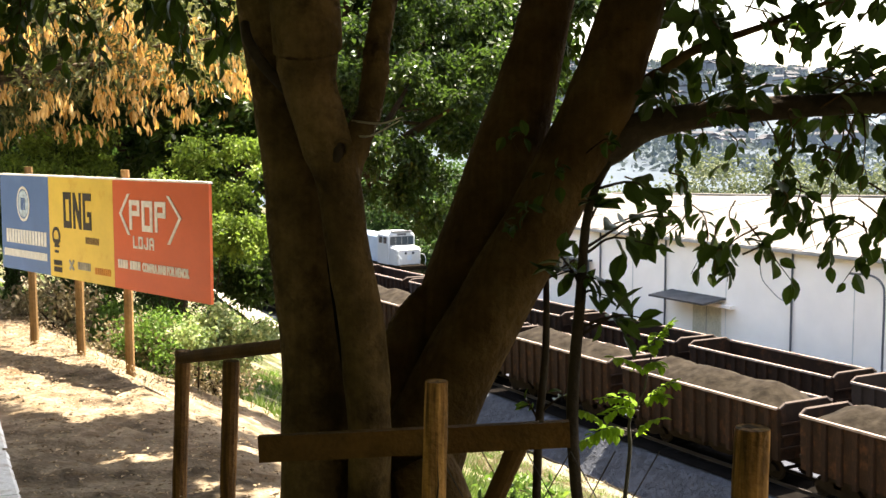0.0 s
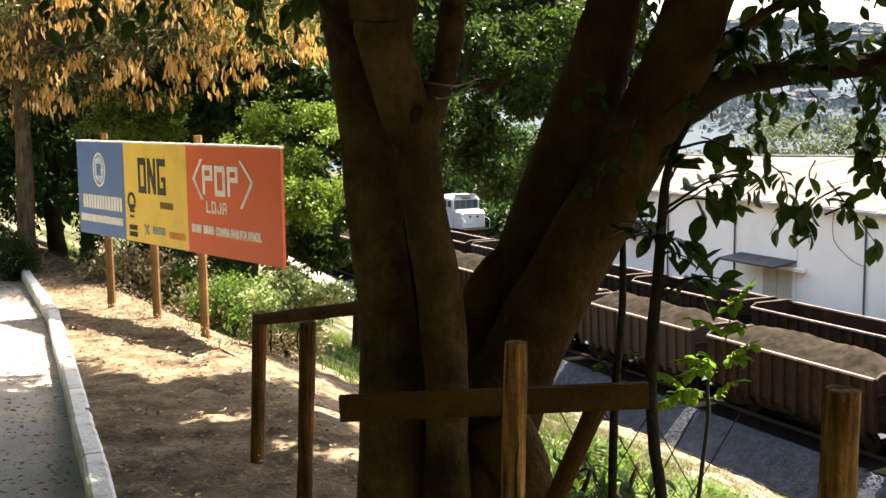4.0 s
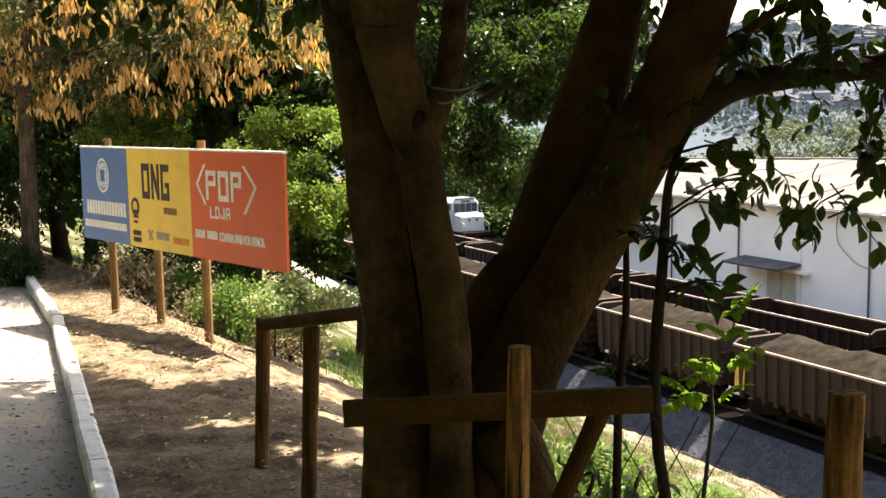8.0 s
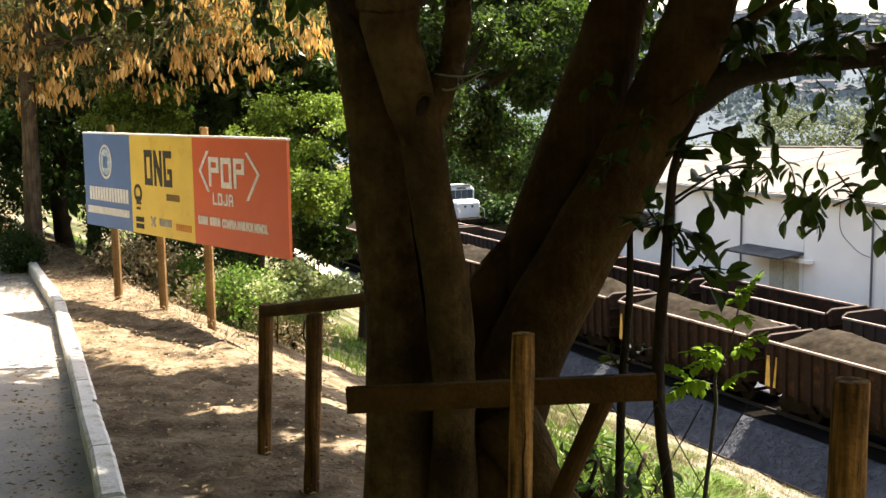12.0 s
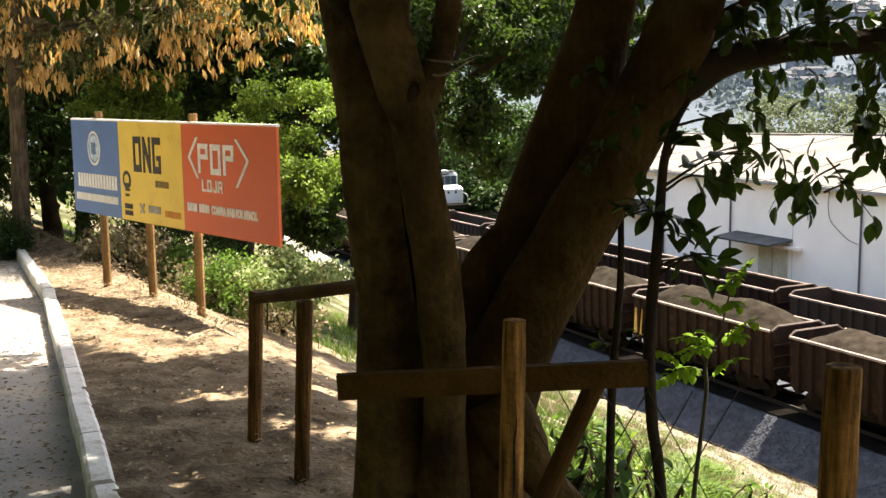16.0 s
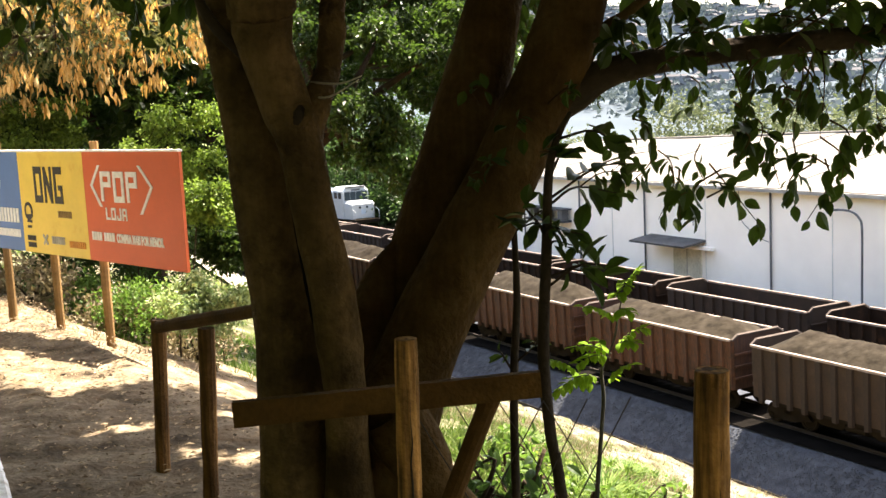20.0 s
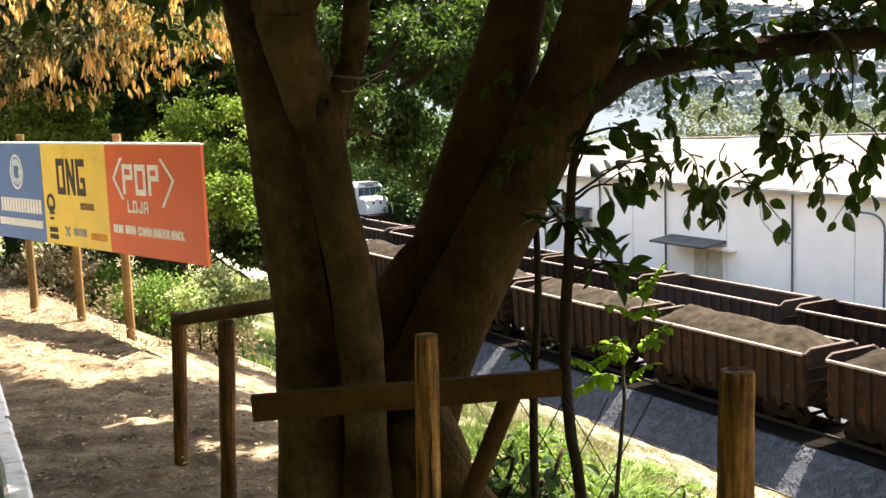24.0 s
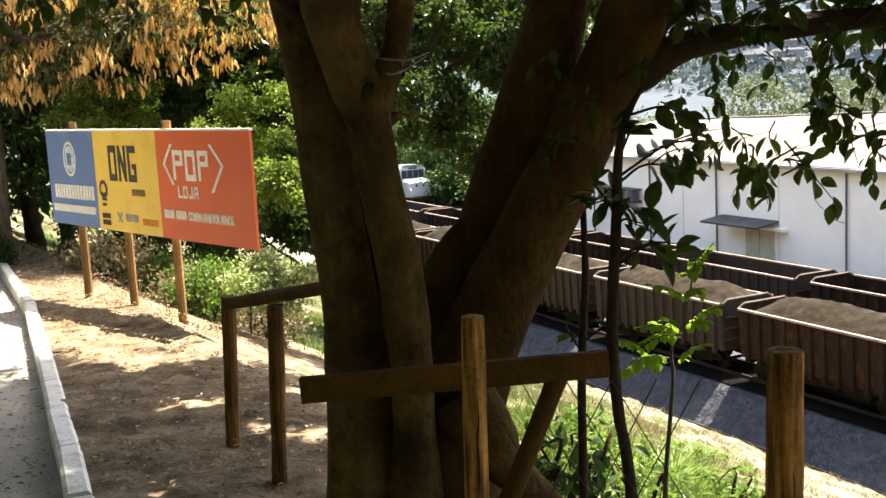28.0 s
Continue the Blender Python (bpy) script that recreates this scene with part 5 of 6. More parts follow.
sapling("sapling", "slender dark sapling stem with few leaves", [(0.38, 4.6, -0.9, 0.020), (0.385, 4.6, 0.12, 0.019), (0.395, 4.6, 0.5, 0.018), (0.42, 4.6, 0.84, 0.016), (0.42, 4.6, 1.17, 0.012), (0.44, 4.6, 1.32, 0.006)],
        [((0.42, 4.6, 1.1), (0.53, 4.6, 1.17)), ((0.42, 4.6, 1.15), (0.36, 4.55, 1.22)), ((0.40, 4.6, 0.55), (0.46, 4.55, 0.64)), ((0.40, 4.6, 0.5), (0.34, 4.5, 0.62))], 4, 0.07, G_MAIN, 330, M_BARK_DARK)
SEED_STEM = [(0.665, 4.2, -0.6, 0.013), (0.665, 4.2, -0.078, 0.011), (0.668, 4.2, 0.103, 0.0095), (0.696, 4.2, 0.393, 0.0085), (0.705, 4.2, 0.503, 0.008), (0.702, 4.2, 0.613, 0.006), (0.748, 4.2, 0.709, 0.004), (0.769, 4.2, 0.806, 0.0035), (0.789, 4.2, 0.891, 0.003), (0.817, 4.2, 0.959, 0.002)]
M_STEM = material("grey_green_stem", (0.06, 0.052, 0.034), 0.8, scale=8, fine=50, bump=0.2)
seedling = thing("seedling", "young seedling with bright lime-green feathery leaves", "seedling")
part("stem", Mesh().tube(SEED_STEM, 7, 0.08, 360), M_STEM, seedling, smooth=True)
rng = np.random.default_rng(365)
for a, b in (((0.739, 4.2, 0.666), (0.587, 4.140000000000001, 0.709)), ((0.735, 4.2, 0.651), (0.604, 4.120000000000001, 0.653)), ((0.614, 4.2, 0.577), (0.498, 4.1000000000000005, 0.675)), ((0.684, 4.2, 0.557), (0.504, 4.140000000000001, 0.54)), ((0.691, 4.2, 0.574), (0.557, 4.120000000000001, 0.582)), ((0.716, 4.2, 0.542), (0.791, 4.1000000000000005, 0.642)), ((0.748, 4.2, 0.677), (0.856, 4.140000000000001, 0.772)), ((0.752, 4.2, 0.681), (0.814, 4.120000000000001, 0.72)), ((0.762, 4.2, 0.789), (0.634, 4.1000000000000005, 0.868)), ((0.758, 4.2, 0.815), (0.807, 4.140000000000001, 0.833)), ((0.784, 4.2, 0.87), (0.83, 4.120000000000001, 0.992)), ((0.78, 4.2, 0.874), (0.788, 4.1000000000000005, 0.963)), ((0.705, 4.2, 0.674), (0.684, 4.140000000000001, 0.731)), ((0.78, 4.2, 0.87), (0.754, 4.120000000000001, 0.902))):
    a, b = Vector(a), Vector(b)
    mid = a.lerp(b, 0.5) + Vector((0, 0, 0.02))
    ax = (b - a).normalized()
    sd = ax.cross(Vector((rng.uniform(-.3, .3), -0.45, 1))).normalized()
    fr = part("frond", Mesh().tube([(*a, 0.003), (*mid, 0.0025), (*b, 0.0015)], 5), M_STEM, seedling, smooth=True)
    pts, dirs = [], []
    for k in range(7):
        u = 0.2 + 0.8 * k / 6
        for sg in (1, -1):
            pts.append(tuple(a.lerp(b, u) + Vector((0, 0, 0.02 * 4 * u * (1 - u)))))
            dirs.append(tuple(sd * sg + ax * (0.35 + 0.5 * u) + Vector((0, -0.2, -0.55))))
    V, Fc = leaf_cloud(pts, dirs, 0.042, 0.62, int(rng.integers(1, 9999)), 0.12, True, 0.1, True)
    for k in range(len(pts)):
        part("leaflet", leaf_mesh("leaflet", V[k * 11:k * 11 + 11], Fc[:10], G_BRIGHT), None, fr)

# ---------------------------------------------------------------- trees and shrubs behind the sign


def gz(x, y):
    """Height of the ground at x, y."""
    v = Vector((x, y, 0))
    return height(v.dot(AL), v.dot(AC))


pod_tree, PC = foliage_tree("pod_tree", "roadside tree with olive leaves and golden dry seed pods", (-7.85, 17.7, -0.9), (-7.75, 17.6, 2.5),
                            [(-5.94, 17.6, 3.15, 2.25, 1.1, 0.9), (-3.87, 17.4, 3.45, 1.55, 1.0, 0.85), (-7.5, 17.7, 2.8, 1.8, 1.1, 0.95), (-9.2, 17.8, 3.3, 1.7, 1.3, 1.2), (-5.8, 16.8, 3.9, 1.6, 1.0, 0.5), (-5.0, 17.2, 2.6, 1.2, 0.7, 0.35)], 11500, 270, 0.28, 0.14, G_OLIVE, 40, bark=M_BARK_PALE, r0=0.14, limbs=18, wide=0.35)
rng = np.random.default_rng(44)
pp, dd = [], []
for c in PC:
    for h_ in range(rng.integers(0, 4)):
        q0 = c + rng.normal(0, 0.22, 3) * np.array([1, 1, 0.7]) + np.array([0, -0.15, -0.40])
        for k in range(rng.integers(7, 18)):
            pp.append(q0 + rng.normal(0, 0.06, 3) * np.array([1.3, 1.3, 1.0]))
            dd.append((rng.normal(0, 0.16), rng.normal(0, 0.16), -1.0))
V, Fc = leaf_cloud(pp, dd, 0.15, 0.33, 45, 0.12, fine=True)
tagged(part("pod_cluster", leaf_mesh("pod_cluster", V, Fc, G_POD), None, pod_tree, "golden hanging dry pods"), kind="stuff")

BACK = [  # foot x, y; crown centre x, height, spread, height; leaves; material; leaf size
    ("leafy green tree behind the sign board", -4.6, 18.6, -3.4, 1.25, 1.65, 1.65, 6500, G_CANOPY, 0.17),
    ("dense dark green tree on the embankment", -1.35, 14.2, -0.1, 2.3, 1.35, 1.75, 26000, G_CANOPY, 0.075),
    ("leafy green bush behind the sign board", -3.3, 16.2, -2.8, 0.5, 0.62, 0.58, 5200, G_SHRUB, 0.062),
    ("leafy green bush behind the sign board", -4.2, 16.6, -3.65, 1.25, 0.85, 0.55, 5200, G_SHRUB, 0.062),
    ("low dark bush behind the sign board", -3.1, 16.8, -2.72, -0.12, 0.66, 0.55, 6000, G_CANOPY, 0.08),
    ("leafy yellow-green bush behind the sign board", -5.9, 18.0, -5.75, 1.5, 0.95, 0.42, 5200, G_SHRUB, 0.066),
    ("dense dark green tree on the embankment", -3.4, 30.0, 0.8, 4.25, 2.7, 3.2, 19000, G_CANOPY, 0.22),
    ("dense dark green tree on the embankment", -2.6, 27.0, 0.2, 6.2, 3.6, 2.6, 20000, G_CANOPY, 0.2),
    # crowns of the next two carried up out of view to block low sky
    ("tall dark tree behind the sign board", -5.2, 20.5, -5.2, 4.6, 2.8, 5.2, 26000, G_DARK, 0.17),
    ("tall dark tree behind the sign board", -5.3, 22.0, -4.4, 4.8, 2.3, 4.8, 24000, G_DARK, 0.17),
    ("tall dark tree beside the road bend", -9.5, 23.0, -9.5, 3.0, 2.8, 3.4, 14000, G_DARK, 0.16),
    ("tall dark tree beside the road bend", -13.0, 26.0, -13.0, 3.4, 3.2, 3.8, 12000, G_DARK, 0.19),
    ("tall dark tree beside the road bend", -16.5, 25.0, -16.5, 3.4, 3.0, 4.0, 10000, G_DARK, 0.19),
    ("tall dark tree beside the road bend", -8.4, 25.0, -8.4, 2.4, 2.4, 3.6, 15000, G_DARK, 0.17),
    # three trees out of view, added to cut low skylight on the verge
    ("unseen tall dark tree added across the road to block skylight", -11.0, 14.0, -10.6, 8.2, 3.4, 3.2, 9000, G_DARK, 0.3),
    ("unseen tall dark tree added across the road to block skylight", -13.5, 18.5, -13.5, 9.2, 4.0, 4.0, 9000, G_DARK, 0.34),
    ("unseen tall dark tree added across the road to block skylight", -11.5, 8.5, -11.0, 8.0, 3.6, 3.4, 8000, G_DARK, 0.32),
    ("dense dark tree in the grove beyond the sign", -20.0, 34.0, -20.0, 4.5, 4.5, 5.5, 9000, G_DARK, 0.38),
    ("dense dark tree in the grove beyond the sign", -13.5, 35.0, -13.5, 4.0, 4.5, 5.8, 9000, G_DARK, 0.38),
    ("dense dark tree in the grove beyond the sign", -8.6, 34.5, -8.4, 4.2, 3.6, 5.4, 9000, G_DARK, 0.38),
    ("dense dark tree in the grove beyond the sign", -4.6, 33.0, -2.0, 5.5, 3.4, 3.6, 13000, G_DARK, 0.34),
    ("leafy pale green bush below the sign board", -2.95, 13.3, -2.95, -0.62, 0.5, 0.38, 4600, G_PALE, 0.055),
    ("leafy pale green bush below the sign board", -2.55, 13.5, -2.5, -0.74, 0.36, 0.28, 3000, G_PALE, 0.055),
]
for k, (lb, x, y, xc, zc, r, h, n, mt, sz) in enumerate(BACK):
    g = gz(x, y)
    b_ = [(xc, y, zc, r, r * 0.85, h), (xc + 0.5 * r, y - 0.2, zc - 0.15 * h, r * 0.6, r * 0.6, h * 0.6), (xc - 0.55 * r, y + 0.2, zc + 0.15 * h, r * 0.6, r * 0.6, h * 0.65)]
    if "bush" in lb:
        lobe = np.random.default_rng(60 + k)
        b_ = [(xc + lobe.normal(0, 0.5) * r, y + lobe.normal(0, 0.3) * r, zc + lobe.normal(0, 0.42) * h, r * q_, r * q_, h * q_ * 0.8) for q_ in (0.55, 0.5, 0.45, 0.4, 0.35, 0.3, 0.28)]
    foliage_tree("tree", lb, (x, y, g), (x + (0.15 if k not in (1, 6, 7) else 0.0) * (xc - x), y, max(g + 0.8, zc - h * 0.7)), b_, n, 70 if "bush" in lb else 80 if mt is G_CANOPY else 150, 0.075 if "bush" in lb else (0.07 if mt is G_CANOPY else 0.11) + 0.028 * r, sz * 1.12, mt, 500 + 7 * k, r0=0.01 if "bush" in lb else 0.12 + 0.02 * r, limbs=8, wide=0.6)

SHRUBS = [
          ("shrub", "green shrub behind the sign posts", -3.7, 14.6, 0.6, 0.42, 2600, G_MID, 0.07), ("shrub", "green shrub behind the sign posts", -4.7, 16.4, 0.6, 0.42, 2200, G_MID, 0.08),
          ("shrub", "dark shrub at the foot of the roadside tree", -7.9, 17.35, 0.3, 0.38, 1800, G_DARK, 0.08),
          ("shrub", "green shrub beside the road", -10.6, 21.2, 0.7, 0.6, 2600, G_MID, 0.10),
          ("shrub", "tangled dark shrub under the trees", -4.4, 17.6, 1.0, 0.9, 4000, G_DARK, 0.09), ("shrub", "tangled dark shrub under the trees", -6.0, 20.2, 1.1, 1.0, 4000, G_DARK, 0.10),
          ("shrub", "tangled dark shrub under the trees", -7.6, 22.0, 1.2, 1.1, 4000, G_DARK, 0.10), ("shrub", "tangled dark shrub beside the road bend", -10.6, 22.0, 1.2, 1.1, 4000, G_DARK, 0.11), ("shrub", "tangled dark shrub beside the road bend", -12.6, 23.5, 1.3, 1.2, 4000, G_DARK, 0.12),
          ("shrub", "bleached dry brushwood under the sign", -4.2, 14.9, 0.55, 0.3, 1500, G_STRAW, 0.09), ("shrub", "bleached dry brushwood under the sign", -5.6, 16.0, 0.6, 0.35, 1500, G_STRAW, 0.10), ("shrub", "bleached dry brushwood under the sign", -3.0, 14.3, 0.5, 0.3, 1200, G_STRAW, 0.08),
          ("weed_bush", "dark broad-leaved weeds at the fence foot", 0.44, 5.45, 0.22, 0.2, 200, G_DARK, 0.085), ("weed_bush", "dark broad-leaved weeds at the fence foot", 0.22, 5.15, 0.18, 0.18, 150, G_DARK, 0.08), ("weed_bush", "broad-leaved weeds on the sunny embankment", 0.63, 9.3, 0.3, 0.26, 320, G_MID, 0.09), ("weed_bush", "broad-leaved weeds on the sunny embankment", 1.05, 10.2, 0.24, 0.2, 220, G_SHRUB, 0.08), ("weed_bush", "leafy weeds on the sunny embankment", 0.85, 6.3, 0.24, 0.18, 240, G_MID, 0.06), ("weed_bush", "leafy weeds on the sunny embankment", 1.75, 8.4, 0.3, 0.2, 240, G_MID, 0.07), ("weed_bush", "leafy weeds on the sunny embankment", 0.6, 7.2, 0.24, 0.18, 200, G_MID, 0.06)]
for k, (nm, lb, x, y, r, h, n, mt, sz) in enumerate(SHRUBS):
    g = gz(x, y)
    foliage_tree(nm, lb, (x, y, g), (x, y, g + h * 0.35), [(x, y, g + h * 0.95, r, r * 0.8, h)], n, 60, 0.11, sz, mt, 700 + 5 * k, r0=0.03, limbs=6, wide=0.5, droop=-0.1, category="shrub", fine=nm == "weed_bush")

# far trees behind the warehouse and round the yard
FARTREES = [(-105, 54.5, 3.6, 3.0), (-99, 56, 3.4, 2.8), (-93, 56, 3.4, 2.6), (-111, 53.5, 4.0, 3.0), (-117, 52, 4.2, 3.2), (-106, 58, 9, 5), (-113, 55, 10, 5.5), (-99, 66, 10, 5), (-93, 62, 9, 4.5), (-87, 66, 10, 5), (-120, 66, 12, 6), (-134, 56, 12, 7), (-118, 62, 9, 5), (-108, 66, 11, 5.5), (-101, 60, 8.5, 4), (-116, 60, 9, 4), (-128, 58, 10, 6), (-92, 84, 12.0, 5), (-84, 86, 12.3, 5), (-76, 84, 12.0, 5), (-69, 86, 12.5, 4.5), (-61, 84, 12.2, 4.5), (-54, 86, 12.0, 4.5), (-47, 80, 15.5, 5), (-41, 82, 17.5, 5), (-34, 80, 17.0, 5), (-140, 60, 12, 7), (-132, 40, 11, 6), (-150, 75, 13, 7), (-120, 30, 9, 5), (-105, 22, 8, 4.5), (-92, 20, 7, 4), (-80, 24, 6, 3.5)]
for k, (s_, D_, H, r) in enumerate(FARTREES):
    p = at(s_, D_)
    g = height(s_, D_)
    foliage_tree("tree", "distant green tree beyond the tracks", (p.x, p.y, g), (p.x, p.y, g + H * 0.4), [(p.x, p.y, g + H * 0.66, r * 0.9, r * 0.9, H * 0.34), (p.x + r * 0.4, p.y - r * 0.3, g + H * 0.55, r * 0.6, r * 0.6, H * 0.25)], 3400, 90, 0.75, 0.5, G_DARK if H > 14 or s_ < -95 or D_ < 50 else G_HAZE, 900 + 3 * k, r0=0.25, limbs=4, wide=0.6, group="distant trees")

# ---------------------------------------------------------------- grass, weeds, fallen leaves
rng = np.random.default_rng(77)


def grass(name, label, n, s_rng, d_rng, hgt, mat, seed, power=1.0):
    r = np.random.default_rng(seed)
    V, Fc = [], []
    tuft = [(r.uniform(*s_rng), d_rng[0] + (d_rng[1] - d_rng[0]) * r.uniform(0, 1) ** power) for _ in range(n // 14)]
    for s_, D_ in tuft:
        if noise.noise(Vector((s_ * 0.35, D_ * 0.35, 9))) + 0.7 * noise.noise(Vector((s_ * 1.3, D_ * 1.3, 4))) < (0.0 if "dry" not in name else -0.3) and D_ > 3:
            continue
        if "slope" in name and -46 < s_ < -10 and D_ > bare_edge(s_) + r.uniform(-1.0, 3.0):
            continue
        if "verge" not in name and D_ < verge_edge(s_) + r.uniform(-0.5, 0.3):
            continue
        base = at(s_, D_, height(s_, D_) - 0.07)
        k_ = hgt * r.uniform(0.5, 1.3)
        for _ in range(14):
            o = Vector((r.normal(0, 0.09), r.normal(0, 0.09), 0)) * (1 + k_)
            a = r.uniform(0, 6.28)
            wv = Vector((math.cos(a), math.sin(a), 0)) * (0.008 + 0.02 * k_)
            tip = Vector((r.normal(0, 0.55), r.normal(0, 0.55), 1)) * k_ * r.uniform(0.5, 1)
            i = len(V)
            V += [tuple(base + o - wv), tuple(base + o + wv), tuple(base + o + tip)]
            Fc.append((i, i + 1, i + 2))
    me = bpy.data.meshes.new(name)
    me.from_pydata(V, [], Fc)
    me.materials.append(mat)
    return tagged(new(name, me), label, "grass", kind="stuff")


G_GRASS = leaf_material("sunny_grass_blade", (0.018, 0.042, 0.008), (0.115, 0.145, 0.038), (0.09, 0.15, 0.025), 0.6)
grass("slope_grass", "bright green grass tufts on the sunny embankment", 80000, (-36, 0), (3.2, 21.0), 0.24, G_GRASS, 1)
grass("slope_grass", "bright green grass tufts near the fence", 30000, (-14, 0), (3.15, 9), 0.26, G_GRASS, 2)
G_LAWN = leaf_material("lush_lawn_blade", (0.03, 0.065, 0.010), (0.14, 0.20, 0.04), (0.14, 0.25, 0.03), 0.65)
grass("slope_grass", "lush green grass on the lower embankment", 46000, (-66, -26), (5.0, 27.5), 0.3, G_LAWN, 6)
grass("slope_grass", "scattered green tufts above the ballast", 5000, (-46, -14), (20.0, 30.0), 0.34, G_LAWN, 7)
grass("dry_grass", "dry straw-coloured grass on the bank", 74000, (-40, 0), (12.0, 30.1), 0.24, G_STRAW, 3)
grass("verge_grass", "thin dry grass round the sign posts", 12000, (-24, -10), (2.2, 4.5), 0.1, G_STRAW, 4)


def tuft_mesh(seed, n, droop):
    """A round tuft of arching blades, one metre wide and tall before scaling."""
    r = np.random.default_rng(seed)
    V, Fc = [], []
    for _ in range(n):
        a, u = r.uniform(0, 6.28), r.uniform(0, 1) ** 0.6
        d = Vector((math.cos(a), math.sin(a), 0))
        sd = Vector((-d.y, d.x, 0)) * r.uniform(0.014, 0.03)
        o = d * u * 0.25
        h = r.uniform(0.5, 1.05) * (1 - 0.35 * u)
        m1 = o + d * 0.18 * u + Vector((0, 0, h * 0.6))
        tip = o + d * (0.2 + 0.35 * u) * droop + Vector((r.normal(0, 0.08), r.normal(0, 0.08), h * r.uniform(0.7, 1.0)))
        i = len(V)
        V += [tuple(o - sd), tuple(o + sd), tuple(m1 + sd), tuple(m1 - sd), tuple(tip)]
        Fc += [(i, i + 1, i + 2, i + 3), (i + 3, i + 2, i + 4)]
    me = bpy.data.meshes.new("grass_tuft")
    me.from_pydata(V, [], Fc)
    me.materials.append(G_TUFT)
    return me


G_TUFT = leaf_material("fresh_tuft_blade", (0.03, 0.07, 0.010), (0.15, 0.20, 0.045), (0.13, 0.22, 0.03), 0.5)
TUFTS = [tuft_mesh(k, 130, 0.8 + 0.2 * k) for k in range(3)]
r_ = np.random.default_rng(21)
spots = []
for s0_, D0_, w0_ in ((-18.4, 14.1, 0.7), (-21.0, 17.5, 0.8), (-22.4, 15.4, 0.6), (-9.6, 7.4, 0.35)):
    spots += [(s0_ + r_.normal(0, w0_), D0_ + r_.normal(0, w0_), r_.uniform(0.35, 0.75)) for _ in range(9)]
for k, (s_, D_, z_) in enumerate(spots):
    g_ = tagged(new("grass_tuft", TUFTS[k % 3]), "fresh yellow-green grass tuft on the sunny bank", "grass", group="grass tufts on the bank")
    g_.matrix_world = Matrix.Translation(at(s_, D_, height(s_, D_) - 0.06)) @ Matrix.Rotation(r_.uniform(0, 6), 4, "Z") @ Matrix.Diagonal((z_ * 0.95, z_ * 0.95, z_ * 0.7, 1))

lp_, ld_ = [], []
for _ in range(15000):
    s_ = rng.uniform(-26, 1)
    k0 = kerb_line(s_)
    D_ = rng.uniform(k0 - 0.5, 2.7) if rng.uniform() < 0.9 else rng.uniform(k0 - 2.5, k0)
    if abs(D_ - k0) < 0.1:
        continue
    z = verge(s_, D_) + (0.03 if D_ > k0 else -0.118)
    lp_.append(tuple(at(s_, D_, z + 0.01)))
    a = rng.uniform(0, 6.28)
    ld_.append((math.cos(a), math.sin(a), rng.uniform(-0.05, 0.12)))
V, Fc = leaf_cloud(lp_, ld_, np.random.default_rng(3).uniform(0.4, 1.5, len(lp_)) * 0.036, 0.55, 78, 0.05, flat=True)
tagged(new("fallen_leaves", leaf_mesh("fallen_leaves", V, Fc, G_DRY)), "scattered dry brown leaves on the dirt verge", "leaf litter", kind="stuff")
peb = Mesh()
for _ in range(700):
    s_ = rng.uniform(-22, 0)
    D_ = rng.uniform(kerb_line(s_) + 0.15, 2.5)
    c = at(s_, D_, verge(s_, D_) + 0.02)
    r_ = rng.uniform(0.004, 0.015)
    vs = [c + Vector((r_ * rng.uniform(.7, 1.3) * q[0], r_ * rng.uniform(.7, 1.3) * q[1], r_ * 0.7 * q[2])) for q in ((1, 0, 0), (-1, 0, 0), (0, 1, 0), (0, -1, 0), (0, 0, 1), (0, 0, -1))]
    peb.add(vs, [(0, 2, 4), (2, 1, 4), (1, 3, 4), (3, 0, 4), (2, 0, 5), (1, 2, 5), (3, 1, 5), (0, 3, 5)])
tagged(new("clods", peb.data("clods", M_DIRT)), "small clods and pebbles on the dirt", "pebbles", kind="stuff")
stones = Mesh()
for _ in range(14000):
    s_, D_ = rng.uniform(-60, -16), rng.uniform(30.3, 32.15)
    c = at(s_, D_, height(s_, D_) + 0.05)
    r_ = rng.uniform(0.02, 0.05)
    vs = [c + Vector((r_ * rng.uniform(.7, 1.3) * q[0], r_ * rng.uniform(.7, 1.3) * q[1], r_ * q[2])) for q in ((1, 0, 0), (-1, 0, 0), (0, 1, 0), (0, -1, 0), (0, 0, 0.5))]
    stones.add(vs, [(0, 2, 4), (2, 1, 4), (1, 3, 4), (3, 0, 4)])
tagged(new("ballast_stones", stones.data("ballast_stones", material("ballast_stone", (0.056, 0.059, 0.066), 0.9, spec=0.08, scale=2.0, spread=0.35, fine=10, bump=0.2))), "loose grey ballast stones beside the track", "gravel", kind="stuff")

# ---------------------------------------------------------------- wire mesh on the fence
WIRE = material("rusty_wire", (0.03, 0.022, 0.016), 0.8, metal=0.0, scale=10, fine=50, bump=0)
wire = thing("wire_mesh", "rusty diagonal wire mesh below the fence plank", "wire mesh")
for k in range(12):
    for sg in (1, -1):
        x0 = -0.02 + k * 0.075
        a, b = Vector((x0, 3.75, 0.62)), Vector((x0 + sg * 0.42, 3.75, -0.15))
        if -0.1 < b.x < 1.0:
            m_ = a.lerp(b, 0.5) + Vector((0, 0.03 * math.sin(k * 2.2), 0))
            if k % 2 == 0:
                part("wire", Mesh().tube([(*a, 0.0022), (*m_, 0.0022), (*b, 0.0022)], 4), WIRE, wire)

# ---------------------------------------------------------------- vehicles
M_GLASS = material("tinted_window", (0.02, 0.03, 0.04), 0.2, scale=2, spread=0.05, fine=5, bump=0, spec=0.4)
